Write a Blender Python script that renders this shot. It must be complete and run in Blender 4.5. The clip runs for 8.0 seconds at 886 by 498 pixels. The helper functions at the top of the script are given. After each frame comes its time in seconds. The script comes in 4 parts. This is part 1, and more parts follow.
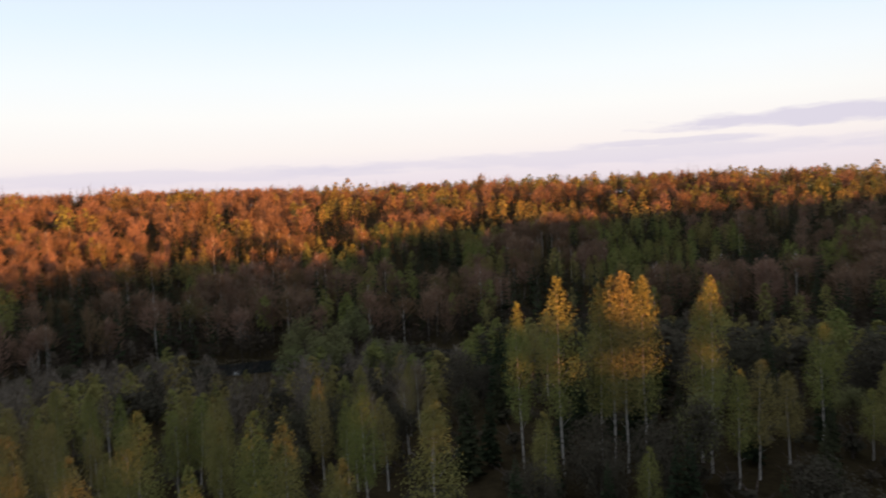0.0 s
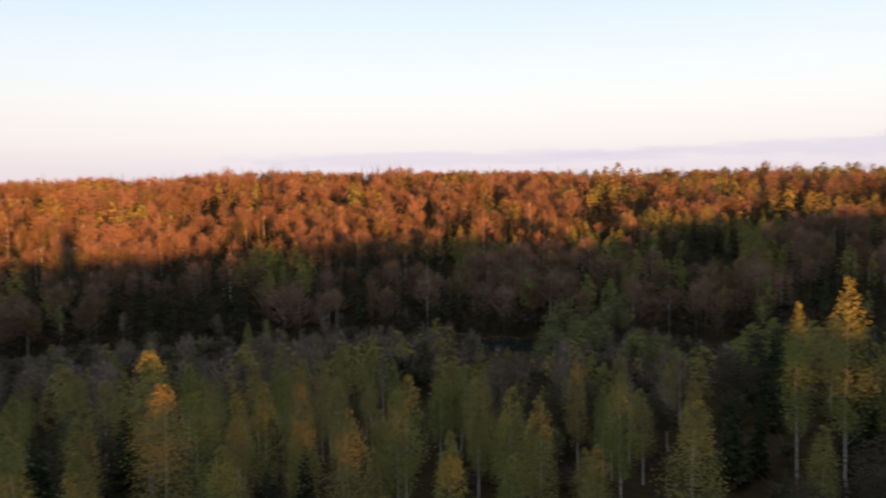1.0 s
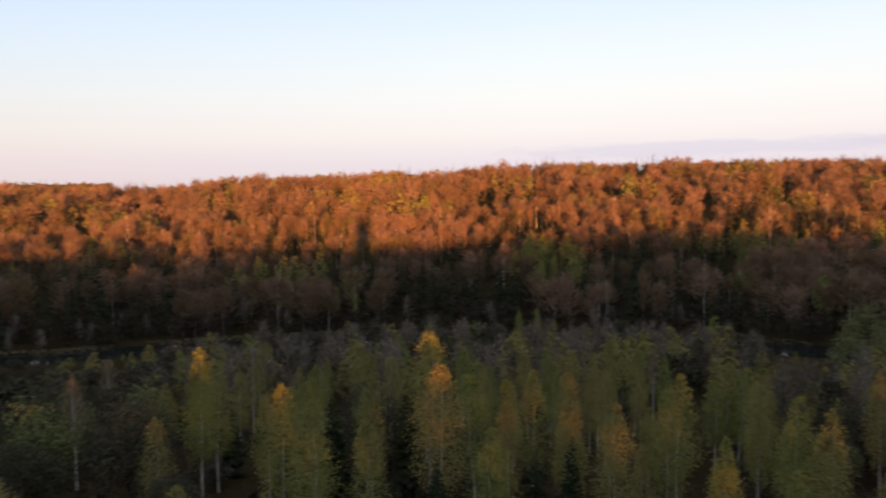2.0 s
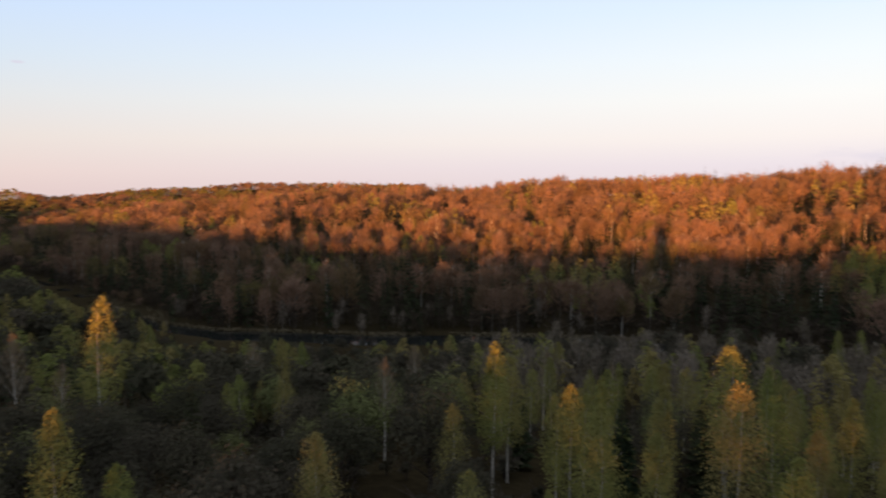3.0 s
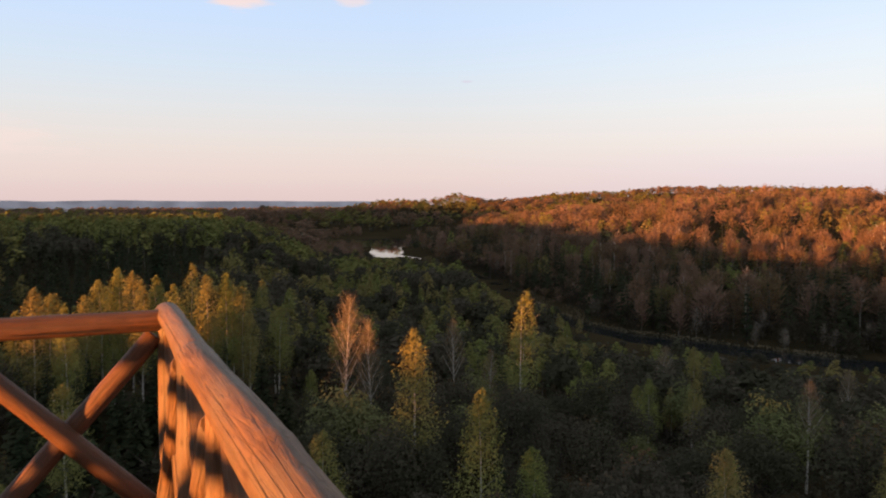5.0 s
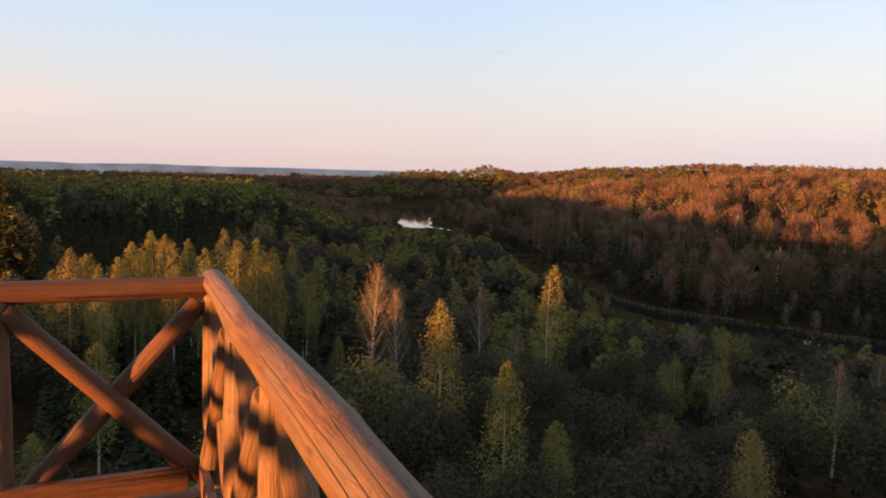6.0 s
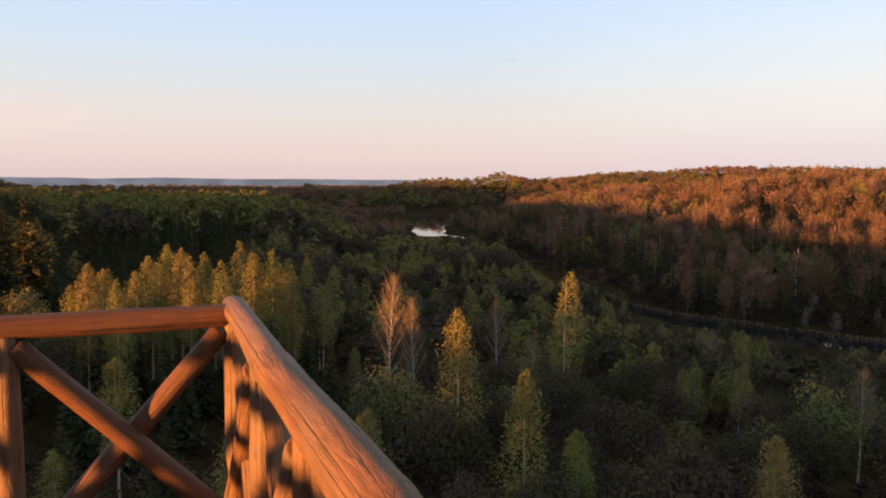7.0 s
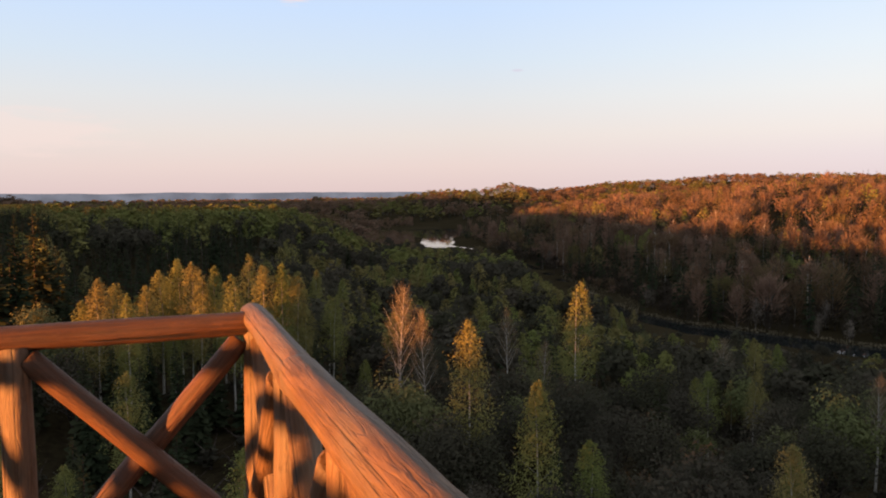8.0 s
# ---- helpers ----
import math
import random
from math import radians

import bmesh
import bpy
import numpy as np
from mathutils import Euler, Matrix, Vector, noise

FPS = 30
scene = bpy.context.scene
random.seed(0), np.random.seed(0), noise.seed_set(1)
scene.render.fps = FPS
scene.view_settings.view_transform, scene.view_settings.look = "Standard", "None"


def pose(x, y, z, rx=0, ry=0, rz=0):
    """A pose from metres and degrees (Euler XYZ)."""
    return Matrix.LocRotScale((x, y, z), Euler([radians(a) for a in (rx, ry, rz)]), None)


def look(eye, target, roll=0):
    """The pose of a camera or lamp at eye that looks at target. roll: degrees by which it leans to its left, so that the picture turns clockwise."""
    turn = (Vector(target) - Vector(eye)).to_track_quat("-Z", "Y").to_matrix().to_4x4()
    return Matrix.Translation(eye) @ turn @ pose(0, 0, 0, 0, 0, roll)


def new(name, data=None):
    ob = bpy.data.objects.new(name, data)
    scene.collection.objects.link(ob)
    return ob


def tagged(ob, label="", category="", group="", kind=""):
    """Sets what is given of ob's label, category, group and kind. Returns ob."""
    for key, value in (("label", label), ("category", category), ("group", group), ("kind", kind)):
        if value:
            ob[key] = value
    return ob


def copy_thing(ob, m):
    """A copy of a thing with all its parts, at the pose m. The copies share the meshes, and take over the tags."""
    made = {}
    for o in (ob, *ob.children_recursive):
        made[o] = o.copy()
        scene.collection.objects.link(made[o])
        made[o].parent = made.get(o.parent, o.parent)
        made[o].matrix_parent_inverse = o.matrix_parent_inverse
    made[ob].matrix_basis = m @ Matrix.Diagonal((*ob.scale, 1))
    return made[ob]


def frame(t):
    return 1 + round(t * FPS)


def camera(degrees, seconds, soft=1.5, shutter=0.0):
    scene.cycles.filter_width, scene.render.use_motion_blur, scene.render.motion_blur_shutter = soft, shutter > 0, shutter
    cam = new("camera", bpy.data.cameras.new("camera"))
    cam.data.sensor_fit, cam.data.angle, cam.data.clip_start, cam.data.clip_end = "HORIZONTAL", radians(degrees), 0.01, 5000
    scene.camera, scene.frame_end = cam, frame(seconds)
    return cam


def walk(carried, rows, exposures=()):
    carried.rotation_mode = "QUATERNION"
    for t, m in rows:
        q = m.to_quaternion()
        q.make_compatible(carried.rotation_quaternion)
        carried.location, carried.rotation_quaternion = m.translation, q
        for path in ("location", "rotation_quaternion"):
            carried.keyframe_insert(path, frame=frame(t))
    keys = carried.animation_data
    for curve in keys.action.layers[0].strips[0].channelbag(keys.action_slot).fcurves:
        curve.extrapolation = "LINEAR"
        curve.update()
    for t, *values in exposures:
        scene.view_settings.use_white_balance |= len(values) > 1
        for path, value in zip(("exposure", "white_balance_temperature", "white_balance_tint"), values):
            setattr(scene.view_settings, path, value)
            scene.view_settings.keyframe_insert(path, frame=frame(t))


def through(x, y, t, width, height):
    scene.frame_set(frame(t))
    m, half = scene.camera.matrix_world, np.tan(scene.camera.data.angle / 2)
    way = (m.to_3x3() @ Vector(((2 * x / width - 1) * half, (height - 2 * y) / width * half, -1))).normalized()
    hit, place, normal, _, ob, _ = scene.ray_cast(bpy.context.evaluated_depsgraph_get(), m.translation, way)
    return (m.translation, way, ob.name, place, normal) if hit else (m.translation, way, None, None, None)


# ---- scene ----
# ---------------------------------------------------------------- camera
cam = camera(60.1, 8.0, soft=1.9, shutter=0.3)
# seconds, x, y, z, pitch, roll, yaw
PATH = [
    (0.0, 0.190, 0.165, 29.964, -3.406, 2.687, -5.303),
    (0.5, 0.190, 0.165, 29.964, -4.079, 0.773, 3.797),
    (1.0, 0.190, 0.165, 29.964, -3.995, 0.831, 14.533),
    (1.5, 0.190, 0.165, 29.964, -4.272, 1.690, 24.418),
    (1.7, 0.190, 0.165, 29.964, -4.322, 1.282, 28.399),
    (2.8, 0.190, 0.165, 29.964, -3.969, 0.681, 52.303),
    (3.0, 0.190, 0.165, 29.964, -3.921, 0.120, 56.648),
    (3.5, 0.190, 0.165, 29.964, -3.367, -0.059, 66.024),
    (4.0, 0.185, 0.195, 29.962, -3.516, 0.571, 74.329),
    (4.5, 0.191, 0.165, 29.964, -3.463, 0.327, 81.568),
    (5.0, 0.285, 0.185, 29.995, -3.634, -0.117, 87.095),
    (5.2, 0.262, 0.172, 29.990, -4.632, -1.501, 87.963),
    (6.5, 0.139, 0.027, 30.022, -6.027, -1.10, 89.827),
    (7.0, -0.056, -0.020, 30.043, -5.220, -0.40, 90.288),
    (7.5, -0.179, -0.052, 30.006, -3.612, -0.80, 90.344),
    (8.0, -0.211, -0.112, 29.986, -4.369, 0.320, 90.879),
]
walk(cam, [(t, pose(x, y, z, 90 + p, r, a)) for t, x, y, z, p, r, a in PATH])

# ---------------------------------------------------------------- light
EYE_Z = 30.0                 # platform eye height over the tower's foot
SUN_AZ, SUN_EL = 40.4, 1.95   # the light travels towards this bearing (degrees left of +y), this far below level
scene.view_settings.exposure = 2.0


def bearing(az):
    return np.array((-math.sin(radians(az)), math.cos(radians(az))))


LIGHT = bearing(SUN_AZ)
sun = new("sun", bpy.data.lights.new("sun", "SUN"))
sun.data.energy, sun.data.angle, sun.data.color = 5.0, radians(0.8), (1.0, 0.37, 0.095)
sun.matrix_world = look((-LIGHT[0] * 100, -LIGHT[1] * 100, 100 * math.tan(radians(SUN_EL))), (0, 0, 0))


class Nodes:
    """Short-hand for a node tree."""

    def __init__(self, tree):
        self.tree = tree
        tree.nodes.clear()

    def add(self, kind, inputs=None, **settings):
        node = self.tree.nodes.new(kind)
        for key, value in settings.items():
            setattr(node, key, value)
        for key, value in (inputs or {}).items():
            if isinstance(value, bpy.types.NodeSocket):
                self.tree.links.new(value, node.inputs[key])
            else:
                node.inputs[key].default_value = value
        return node

    def math(self, op, a, b=0.0, clamp=False):
        return self.add("ShaderNodeMath", {0: a, 1: b}, operation=op, use_clamp=clamp).outputs[0]

    def mix(self, fac, a, b):
        n = self.add("ShaderNodeMix", {0: fac, 6: a, 7: b}, data_type="RGBA")
        return n.outputs[2]

    def ramp(self, fac, stops):
        n = self.add("ShaderNodeValToRGB", {0: fac})
        els = n.color_ramp.elements
        while len(els) < len(stops):
            els.new(0.5)
        for el, (p, c) in zip(els, stops):
            el.position, el.color = p, (*c, 1)
        return n.outputs[0]


def make_world():
    world = bpy.data.worlds.new("evening_sky")
    scene.world = world
    world.use_nodes = True
    n = Nodes(world.node_tree)
    coord = n.add("ShaderNodeTexCoord").outputs["Generated"]
    sep = n.add("ShaderNodeSeparateXYZ", {0: coord})
    height = n.math("MULTIPLY", n.math("ARCSINE", sep.outputs[2]), 180 / math.pi / 90)
    sky = n.add("ShaderNodeTexSky", sky_type="NISHITA", sun_disc=False, sun_elevation=radians(SUN_EL),
                sun_rotation=radians(180 - SUN_AZ), altitude=100, air_density=1.0, dust_density=1.0)
    west = n.ramp(height, [(0.0, (0.74, 0.575, 0.56)), (0.020, (0.80, 0.65, 0.61)), (0.045, (0.80, 0.72, 0.675)), (0.075, (0.74, 0.755, 0.77)),
                           (0.105, (0.66, 0.755, 0.86)), (0.145, (0.585, 0.725, 0.95)), (0.25, (0.52, 0.60, 0.72)), (1.0, (0.43, 0.44, 0.46))])
    north = n.ramp(height, [(0.0, (0.76, 0.66, 0.70)), (0.024, (0.82, 0.74, 0.79)), (0.045, (0.93, 0.86, 0.83)), (0.075, (0.94, 0.93, 0.91)),
                            (0.105, (0.88, 0.93, 0.96)), (0.145, (0.76, 0.87, 1.0)), (0.25, (0.62, 0.67, 0.75)), (1.0, (0.43, 0.44, 0.46))])
    turn = n.math("MULTIPLY_ADD", sep.outputs[1], 1.15, True)
    turn.node.inputs[2].default_value = -0.02
    whole = n.mix(turn, west, north)
    # clouds: bearing, height, half width, half height, colour, cover
    az = n.math("MULTIPLY", n.math("ARCTAN2", n.math("MULTIPLY", sep.outputs[0], -1.0), sep.outputs[1]), 180 / math.pi)
    el = n.math("MULTIPLY", height, 90.0)
    flat = n.add("ShaderNodeMapping", {0: coord, 3: (9.0, 9.0, 60.0)}).outputs[0]
    rag = n.math("SUBTRACT", n.add("ShaderNodeTexNoise", {"Vector": flat, "Scale": 1.5, "Detail": 5.0, "Roughness": 0.6}).outputs[0], 0.5)
    lavender, rose = (0.68, 0.64, 0.75, 1), (0.93, 0.73, 0.68, 1)
    for caz, cel, waz, wel, colour, cover in ((-34, 4.75, 14, 0.75, lavender, 0.9), (-18, 2.9, 26, 0.75, lavender, 0.55), (16, 2.7, 17, 0.7, lavender, 0.5), (-22, 3.7, 9, 0.3, lavender, 0.7),
                                              (101.6, 14.2, 2.6, 1.1, rose, 0.85), (93.7, 14.3, 1.5, 0.5, rose, 0.6), (85.4, 8.7, 0.5, 0.12, lavender, 0.7), (121, 4.0, 9, 1.6, rose, 0.4)):
        dx = n.math("MULTIPLY", n.math("SUBTRACT", az, caz), 1 / waz)
        dy = n.math("MULTIPLY", n.math("SUBTRACT", el, cel), 1 / wel)
        d = n.math("SQRT", n.math("ADD", n.math("MULTIPLY", dx, dx), n.math("MULTIPLY", dy, dy)))
        d = n.math("ADD", d, n.math("MULTIPLY", rag, 1.6))
        m = n.math("MULTIPLY", n.ramp(d, [(0.55, (1, 1, 1)), (1.0, (0, 0, 0))]), cover)
        whole = n.mix(m, whole, colour)
    glow = n.add("ShaderNodeVectorMath", {0: sky.outputs[0], 3: 0.004}, operation="SCALE").outputs[0]
    whole = n.add("ShaderNodeMix", {0: 1.0, 6: whole, 7: glow}, data_type="RGBA", blend_type="ADD").outputs[2]
    back = n.add("ShaderNodeBackground", {0: whole, 1: 0.262})
    n.add("ShaderNodeOutputWorld", {0: back.outputs[0]})


make_world()


# ---------------------------------------------------------------- materials
def material(name):
    m = bpy.data.materials.new(name)
    m.use_nodes = True
    return m, Nodes(m.node_tree)


def finish(n, shader):
    n.add("ShaderNodeOutputMaterial", {0: shader})


def leaf_material(name, stops, through=0.35, spread=0.16):
    """Foliage: each tree takes its own hue from stops, each leaf varies a little; light passes through."""
    m, n = material(name)
    own = n.math("ADD", n.add("ShaderNodeAttribute", attribute_name="tint").outputs[2], n.add("ShaderNodeObjectInfo").outputs["Random"])
    hue = n.ramp(n.math("FRACT", own), stops)
    island = n.add("ShaderNodeNewGeometry").outputs["Random Per Island"]
    value = n.math("MULTIPLY_ADD", island, spread)
    value.node.inputs[2].default_value = 1 - spread / 2
    col = n.add("ShaderNodeHueSaturation", {"Hue": 0.5, "Saturation": 1.0, "Value": value, "Color": hue}).outputs[0]
    diff = n.add("ShaderNodeBsdfDiffuse", {0: col})
    trans = n.add("ShaderNodeBsdfTranslucent", {0: col})
    finish(n, n.add("ShaderNodeMixShader", {0: through, 1: diff.outputs[0], 2: trans.outputs[0]}).outputs[0])
    return m


def bark_material(name, light, dark, scale, patch=0.55):
    m, n = material(name)
    coord = n.add("ShaderNodeTexCoord").outputs["Object"]
    bands = n.add("ShaderNodeTexNoise", {"Vector": n.add("ShaderNodeMapping", {0: coord, 3: (1, 1, 2.2)}).outputs[0], "Scale": scale, "Detail": 5.0}).outputs[0]
    col = n.ramp(bands, [(patch - 0.07, light), (patch + 0.07, dark)])
    bump = n.add("ShaderNodeBump", {"Strength": 0.4, "Height": bands})
    finish(n, n.add("ShaderNodeBsdfDiffuse", {"Color": col, "Normal": bump.outputs[0]}).outputs[0])
    return m


LEAF_BIRCH = leaf_material("birch_leaves", [(0.0, (0.170, 0.186, 0.058)), (0.4, (0.206, 0.197, 0.065)), (0.75, (0.228, 0.181, 0.072)), (1.0, (0.179, 0.184, 0.060))], 0.30)
LEAF_FRESH = leaf_material("fresh_willow_leaves", [(0.0, (0.136, 0.142, 0.064)), (0.5, (0.160, 0.154, 0.070)), (1.0, (0.140, 0.150, 0.062))], 0.25)
TWIG_PALE = leaf_material("pale_twigs", [(0.0, (0.169, 0.129, 0.083)), (0.5, (0.191, 0.143, 0.090)), (1.0, (0.158, 0.124, 0.079))], 0.25)
LEAF_GREY = leaf_material("willow_leaves", [(0.0, (0.055, 0.052, 0.036)), (0.35, (0.079, 0.068, 0.050)), (0.7, (0.064, 0.062, 0.038)), (1.0, (0.096, 0.080, 0.059))])
TWIG = leaf_material("bare_twigs", [(0.0, (0.136, 0.085, 0.055)), (0.18, (0.218, 0.143, 0.097)), (0.34, (0.168, 0.103, 0.064)), (0.5, (0.136, 0.113, 0.048)),
                                    (0.62, (0.182, 0.113, 0.071)), (0.8, (0.236, 0.147, 0.106)), (1.0, (0.129, 0.087, 0.051))], 0.42, 0.07)
TWIG_GREY = leaf_material("grey_twigs", [(0.0, (0.156, 0.127, 0.099)), (0.5, (0.195, 0.159, 0.125)), (1.0, (0.143, 0.117, 0.086))], 0.1)
# darker twigs for the hill's foot, with its shade put into the colour
TWIG_SHADED = leaf_material("shaded_twigs", [(0.0, (0.046, 0.036, 0.026)), (0.5, (0.058, 0.044, 0.032)), (1.0, (0.044, 0.036, 0.024))], 0.1)
NEEDLE = leaf_material("spruce_needles", [(0.0, (0.028, 0.038, 0.021)), (0.5, (0.036, 0.045, 0.024)), (1.0, (0.046, 0.047, 0.025))], 0.12)
BARK_WHITE = bark_material("birch_bark", (0.413, 0.375, 0.330), (0.060, 0.053, 0.045), 3.0, 0.60)
BARK_GREY = bark_material("grey_bark", (0.165, 0.143, 0.121), (0.055, 0.047, 0.039), 2.0, 0.55)
BARK_DARK = bark_material("dark_bark", (0.084, 0.066, 0.054), (0.030, 0.024, 0.021), 4.0, 0.5)


def ground_material():
    m, n = material("forest_floor")
    pos = n.add("ShaderNodeNewGeometry").outputs["Position"]
    big = n.add("ShaderNodeTexNoise", {"Vector": pos, "Scale": 0.02, "Detail": 6.0}).outputs[0]
    small = n.add("ShaderNodeTexNoise", {"Vector": pos, "Scale": 0.9, "Detail": 6.0, "Roughness": 0.7}).outputs[0]
    a = n.ramp(small, [(0.3, (0.020, 0.015, 0.009)), (0.55, (0.034, 0.026, 0.014)), (0.75, (0.042, 0.036, 0.017))])
    b = n.ramp(small, [(0.3, (0.028, 0.022, 0.013)), (0.7, (0.056, 0.042, 0.023))])
    col = n.mix(n.ramp(big, [(0.5, (0, 0, 0)), (0.62, (0.7, 0.7, 0.7))]), a, b)
    bump = n.add("ShaderNodeBump", {"Strength": 0.6, "Distance": 0.4, "Height": small})
    finish(n, n.add("ShaderNodeBsdfDiffuse", {"Color": col, "Normal": bump.outputs[0]}).outputs[0])
    return m


def water_material():
    m, n = material("still_water")
    pos = n.add("ShaderNodeNewGeometry").outputs["Position"]
    ripple = n.add("ShaderNodeTexNoise", {"Vector": pos, "Scale": 0.6, "Detail": 3.0}).outputs[0]
    bump = n.add("ShaderNodeBump", {"Strength": 0.02, "Distance": 0.2, "Height": ripple})
    finish(n, n.add("ShaderNodeBsdfPrincipled", {"Base Color": (0.012, 0.014, 0.014, 1), "Roughness": 0.03, "IOR": 1.33, "Normal": bump.outputs[0]}).outputs[0])
    return m


def wood_material(name, light, dark, grey):
    """Weathered debarked logs: long wavy grain, scuffs, knots, a few drying cracks."""
    m, n = material(name)
    coord = n.add("ShaderNodeTexCoord").outputs["Object"]
    rnd = n.add("ShaderNodeObjectInfo").outputs["Random"]
    shift = n.add("ShaderNodeVectorMath", {0: coord, 1: n.add("ShaderNodeCombineXYZ", {0: n.math("MULTIPLY", rnd, 7.0), 1: rnd, 2: n.math("MULTIPLY", rnd, 31.0)}).outputs[0]}, operation="ADD").outputs[0]

    def field(scale, detail, bend=0.0, rough=0.5):
        return n.add("ShaderNodeTexNoise", {"Vector": n.add("ShaderNodeMapping", {0: shift, 3: scale}).outputs[0], "Scale": 1.0, "Detail": detail, "Distortion": bend, "Roughness": rough}).outputs[0]
    grain = field((75, 75, 3.0), 6.0, 0.5, 0.6)
    veins = field((22, 22, 1.1), 3.0, 1.2)
    cloud = field((7, 7, 1.6), 4.0)
    scuff = field((30, 30, 14), 6.0, 0.3, 0.7)
    cracks = field((8, 8, 0.10), 2.0, 0.05)
    knots = n.add("ShaderNodeTexVoronoi", {"Vector": n.add("ShaderNodeMapping", {0: shift, 3: (8, 8, 3.2)}).outputs[0], "Scale": 1.0}).outputs[0]
    col = n.ramp(grain, [(0.36, dark), (0.60, light)])
    ring = n.ramp(n.math("FRACT", n.math("MULTIPLY", veins, 9.0)), [(0.0, (0.5, 0.5, 0.5)), (0.18, (0, 0, 0)), (0.8, (0, 0, 0)), (1.0, (0.5, 0.5, 0.5))])
    col = n.mix(ring, col, (*(c * 0.75 for c in dark), 1))
    col = n.mix(n.ramp(cloud, [(0.44, (0, 0, 0)), (0.66, (0.7, 0.7, 0.7))]), col, (*grey, 1))
    col = n.mix(n.ramp(scuff, [(0.54, (0, 0, 0)), (0.72, (0.5, 0.5, 0.5))]), col, (*(c * 1.45 for c in light), 1))
    col = n.mix(n.ramp(scuff, [(0.28, (0.6, 0.6, 0.6)), (0.42, (0, 0, 0))]), col, (*(c * 0.6 for c in dark), 1))
    col = n.mix(n.ramp(knots, [(0.06, (0.85, 0.85, 0.85)), (0.15, (0, 0, 0))]), col, (0.07, 0.032, 0.015, 1))
    line = n.ramp(cracks, [(0.494, (0, 0, 0)), (0.4975, (1, 1, 1)), (0.5015, (1, 1, 1)), (0.505, (0, 0, 0))])
    line = n.math("MULTIPLY", line, n.ramp(cloud, [(0.40, (0, 0, 0)), (0.50, (1, 1, 1))]))
    col = n.mix(n.math("MULTIPLY", line, 0.92), col, (0.016, 0.009, 0.006, 1))
    relief = n.math("SUBTRACT", n.math("ADD", n.math("MULTIPLY", grain, 0.45), n.math("MULTIPLY", scuff, 0.4)), n.math("ADD", n.math("MULTIPLY", line, 1.0), n.math("MULTIPLY", ring, 0.3)))
    bump = n.add("ShaderNodeBump", {"Strength": 0.9, "Distance": 0.012, "Height": relief})
    finish(n, n.add("ShaderNodeBsdfPrincipled", {"Base Color": col, "Roughness": 0.62, "Normal": bump.outputs[0]}).outputs[0])
    return m


GROUND = ground_material()
WATER = water_material()
REED = leaf_material("dry_reeds", [(0.0, (0.210, 0.170, 0.110)), (0.5, (0.260, 0.210, 0.135)), (1.0, (0.180, 0.150, 0.100))], 0.2)
LOG = wood_material("weathered_log", (0.176, 0.094, 0.047), (0.092, 0.046, 0.021), (0.142, 0.108, 0.079))
LOG_RED = wood_material("stained_log", (0.125, 0.050, 0.021), (0.080, 0.031, 0.013), (0.100, 0.050, 0.028))
ROOF_WOOD = wood_material("roof_boards", (0.096, 0.066, 0.042), (0.042, 0.030, 0.021), (0.078, 0.066, 0.054))


# ---------------------------------------------------------------- the lie of the land
def smooth(t):
    t = np.clip(t, 0, 1)
    return t * t * (3 - 2 * t)


def bump_at(az, r, az0, r0, waz, wr, h):
    return h * np.exp(-((az - az0) / waz) ** 2 - ((r - r0) / wr) ** 2)


def river_range(az):
    return np.interp(az, [-70, 10, 40, 62, 73, 77, 80, 84, 88, 92], [212, 222, 228, 232, 250, 272, 318, 430, 560, 640])


def crest_height(az):
    """Ground of the far hill's crest against the eye."""
    return np.interp(az, [-60, -34, -21, -10, 0, 12, 20, 28, 36, 48, 55, 62, 70, 78, 84, 88, 91],
                     [-4, -1, 2, 4.0, 3, 6, 7, 8, 2.5, 0, -7, -8, -12.5, -20.5, -32, -40, -43.5])


def lake_reach(az, r):
    """Under 1 on the lake: a narrow arm towards the tower, then a broad far end."""
    half = np.interp(r, [578, 592, 650, 712, 735, 800, 860, 888], [0.1, 0.9, 1.2, 1.0, 4.0, 4.3, 3.4, 0.3])
    mid = np.interp(r, [590, 720, 800, 888], [91.3, 91.3, 91.3, 90.4])
    off = np.where((r < 570) | (r > 895), 9.0, 0.0)
    return np.abs(az - mid) / half + off


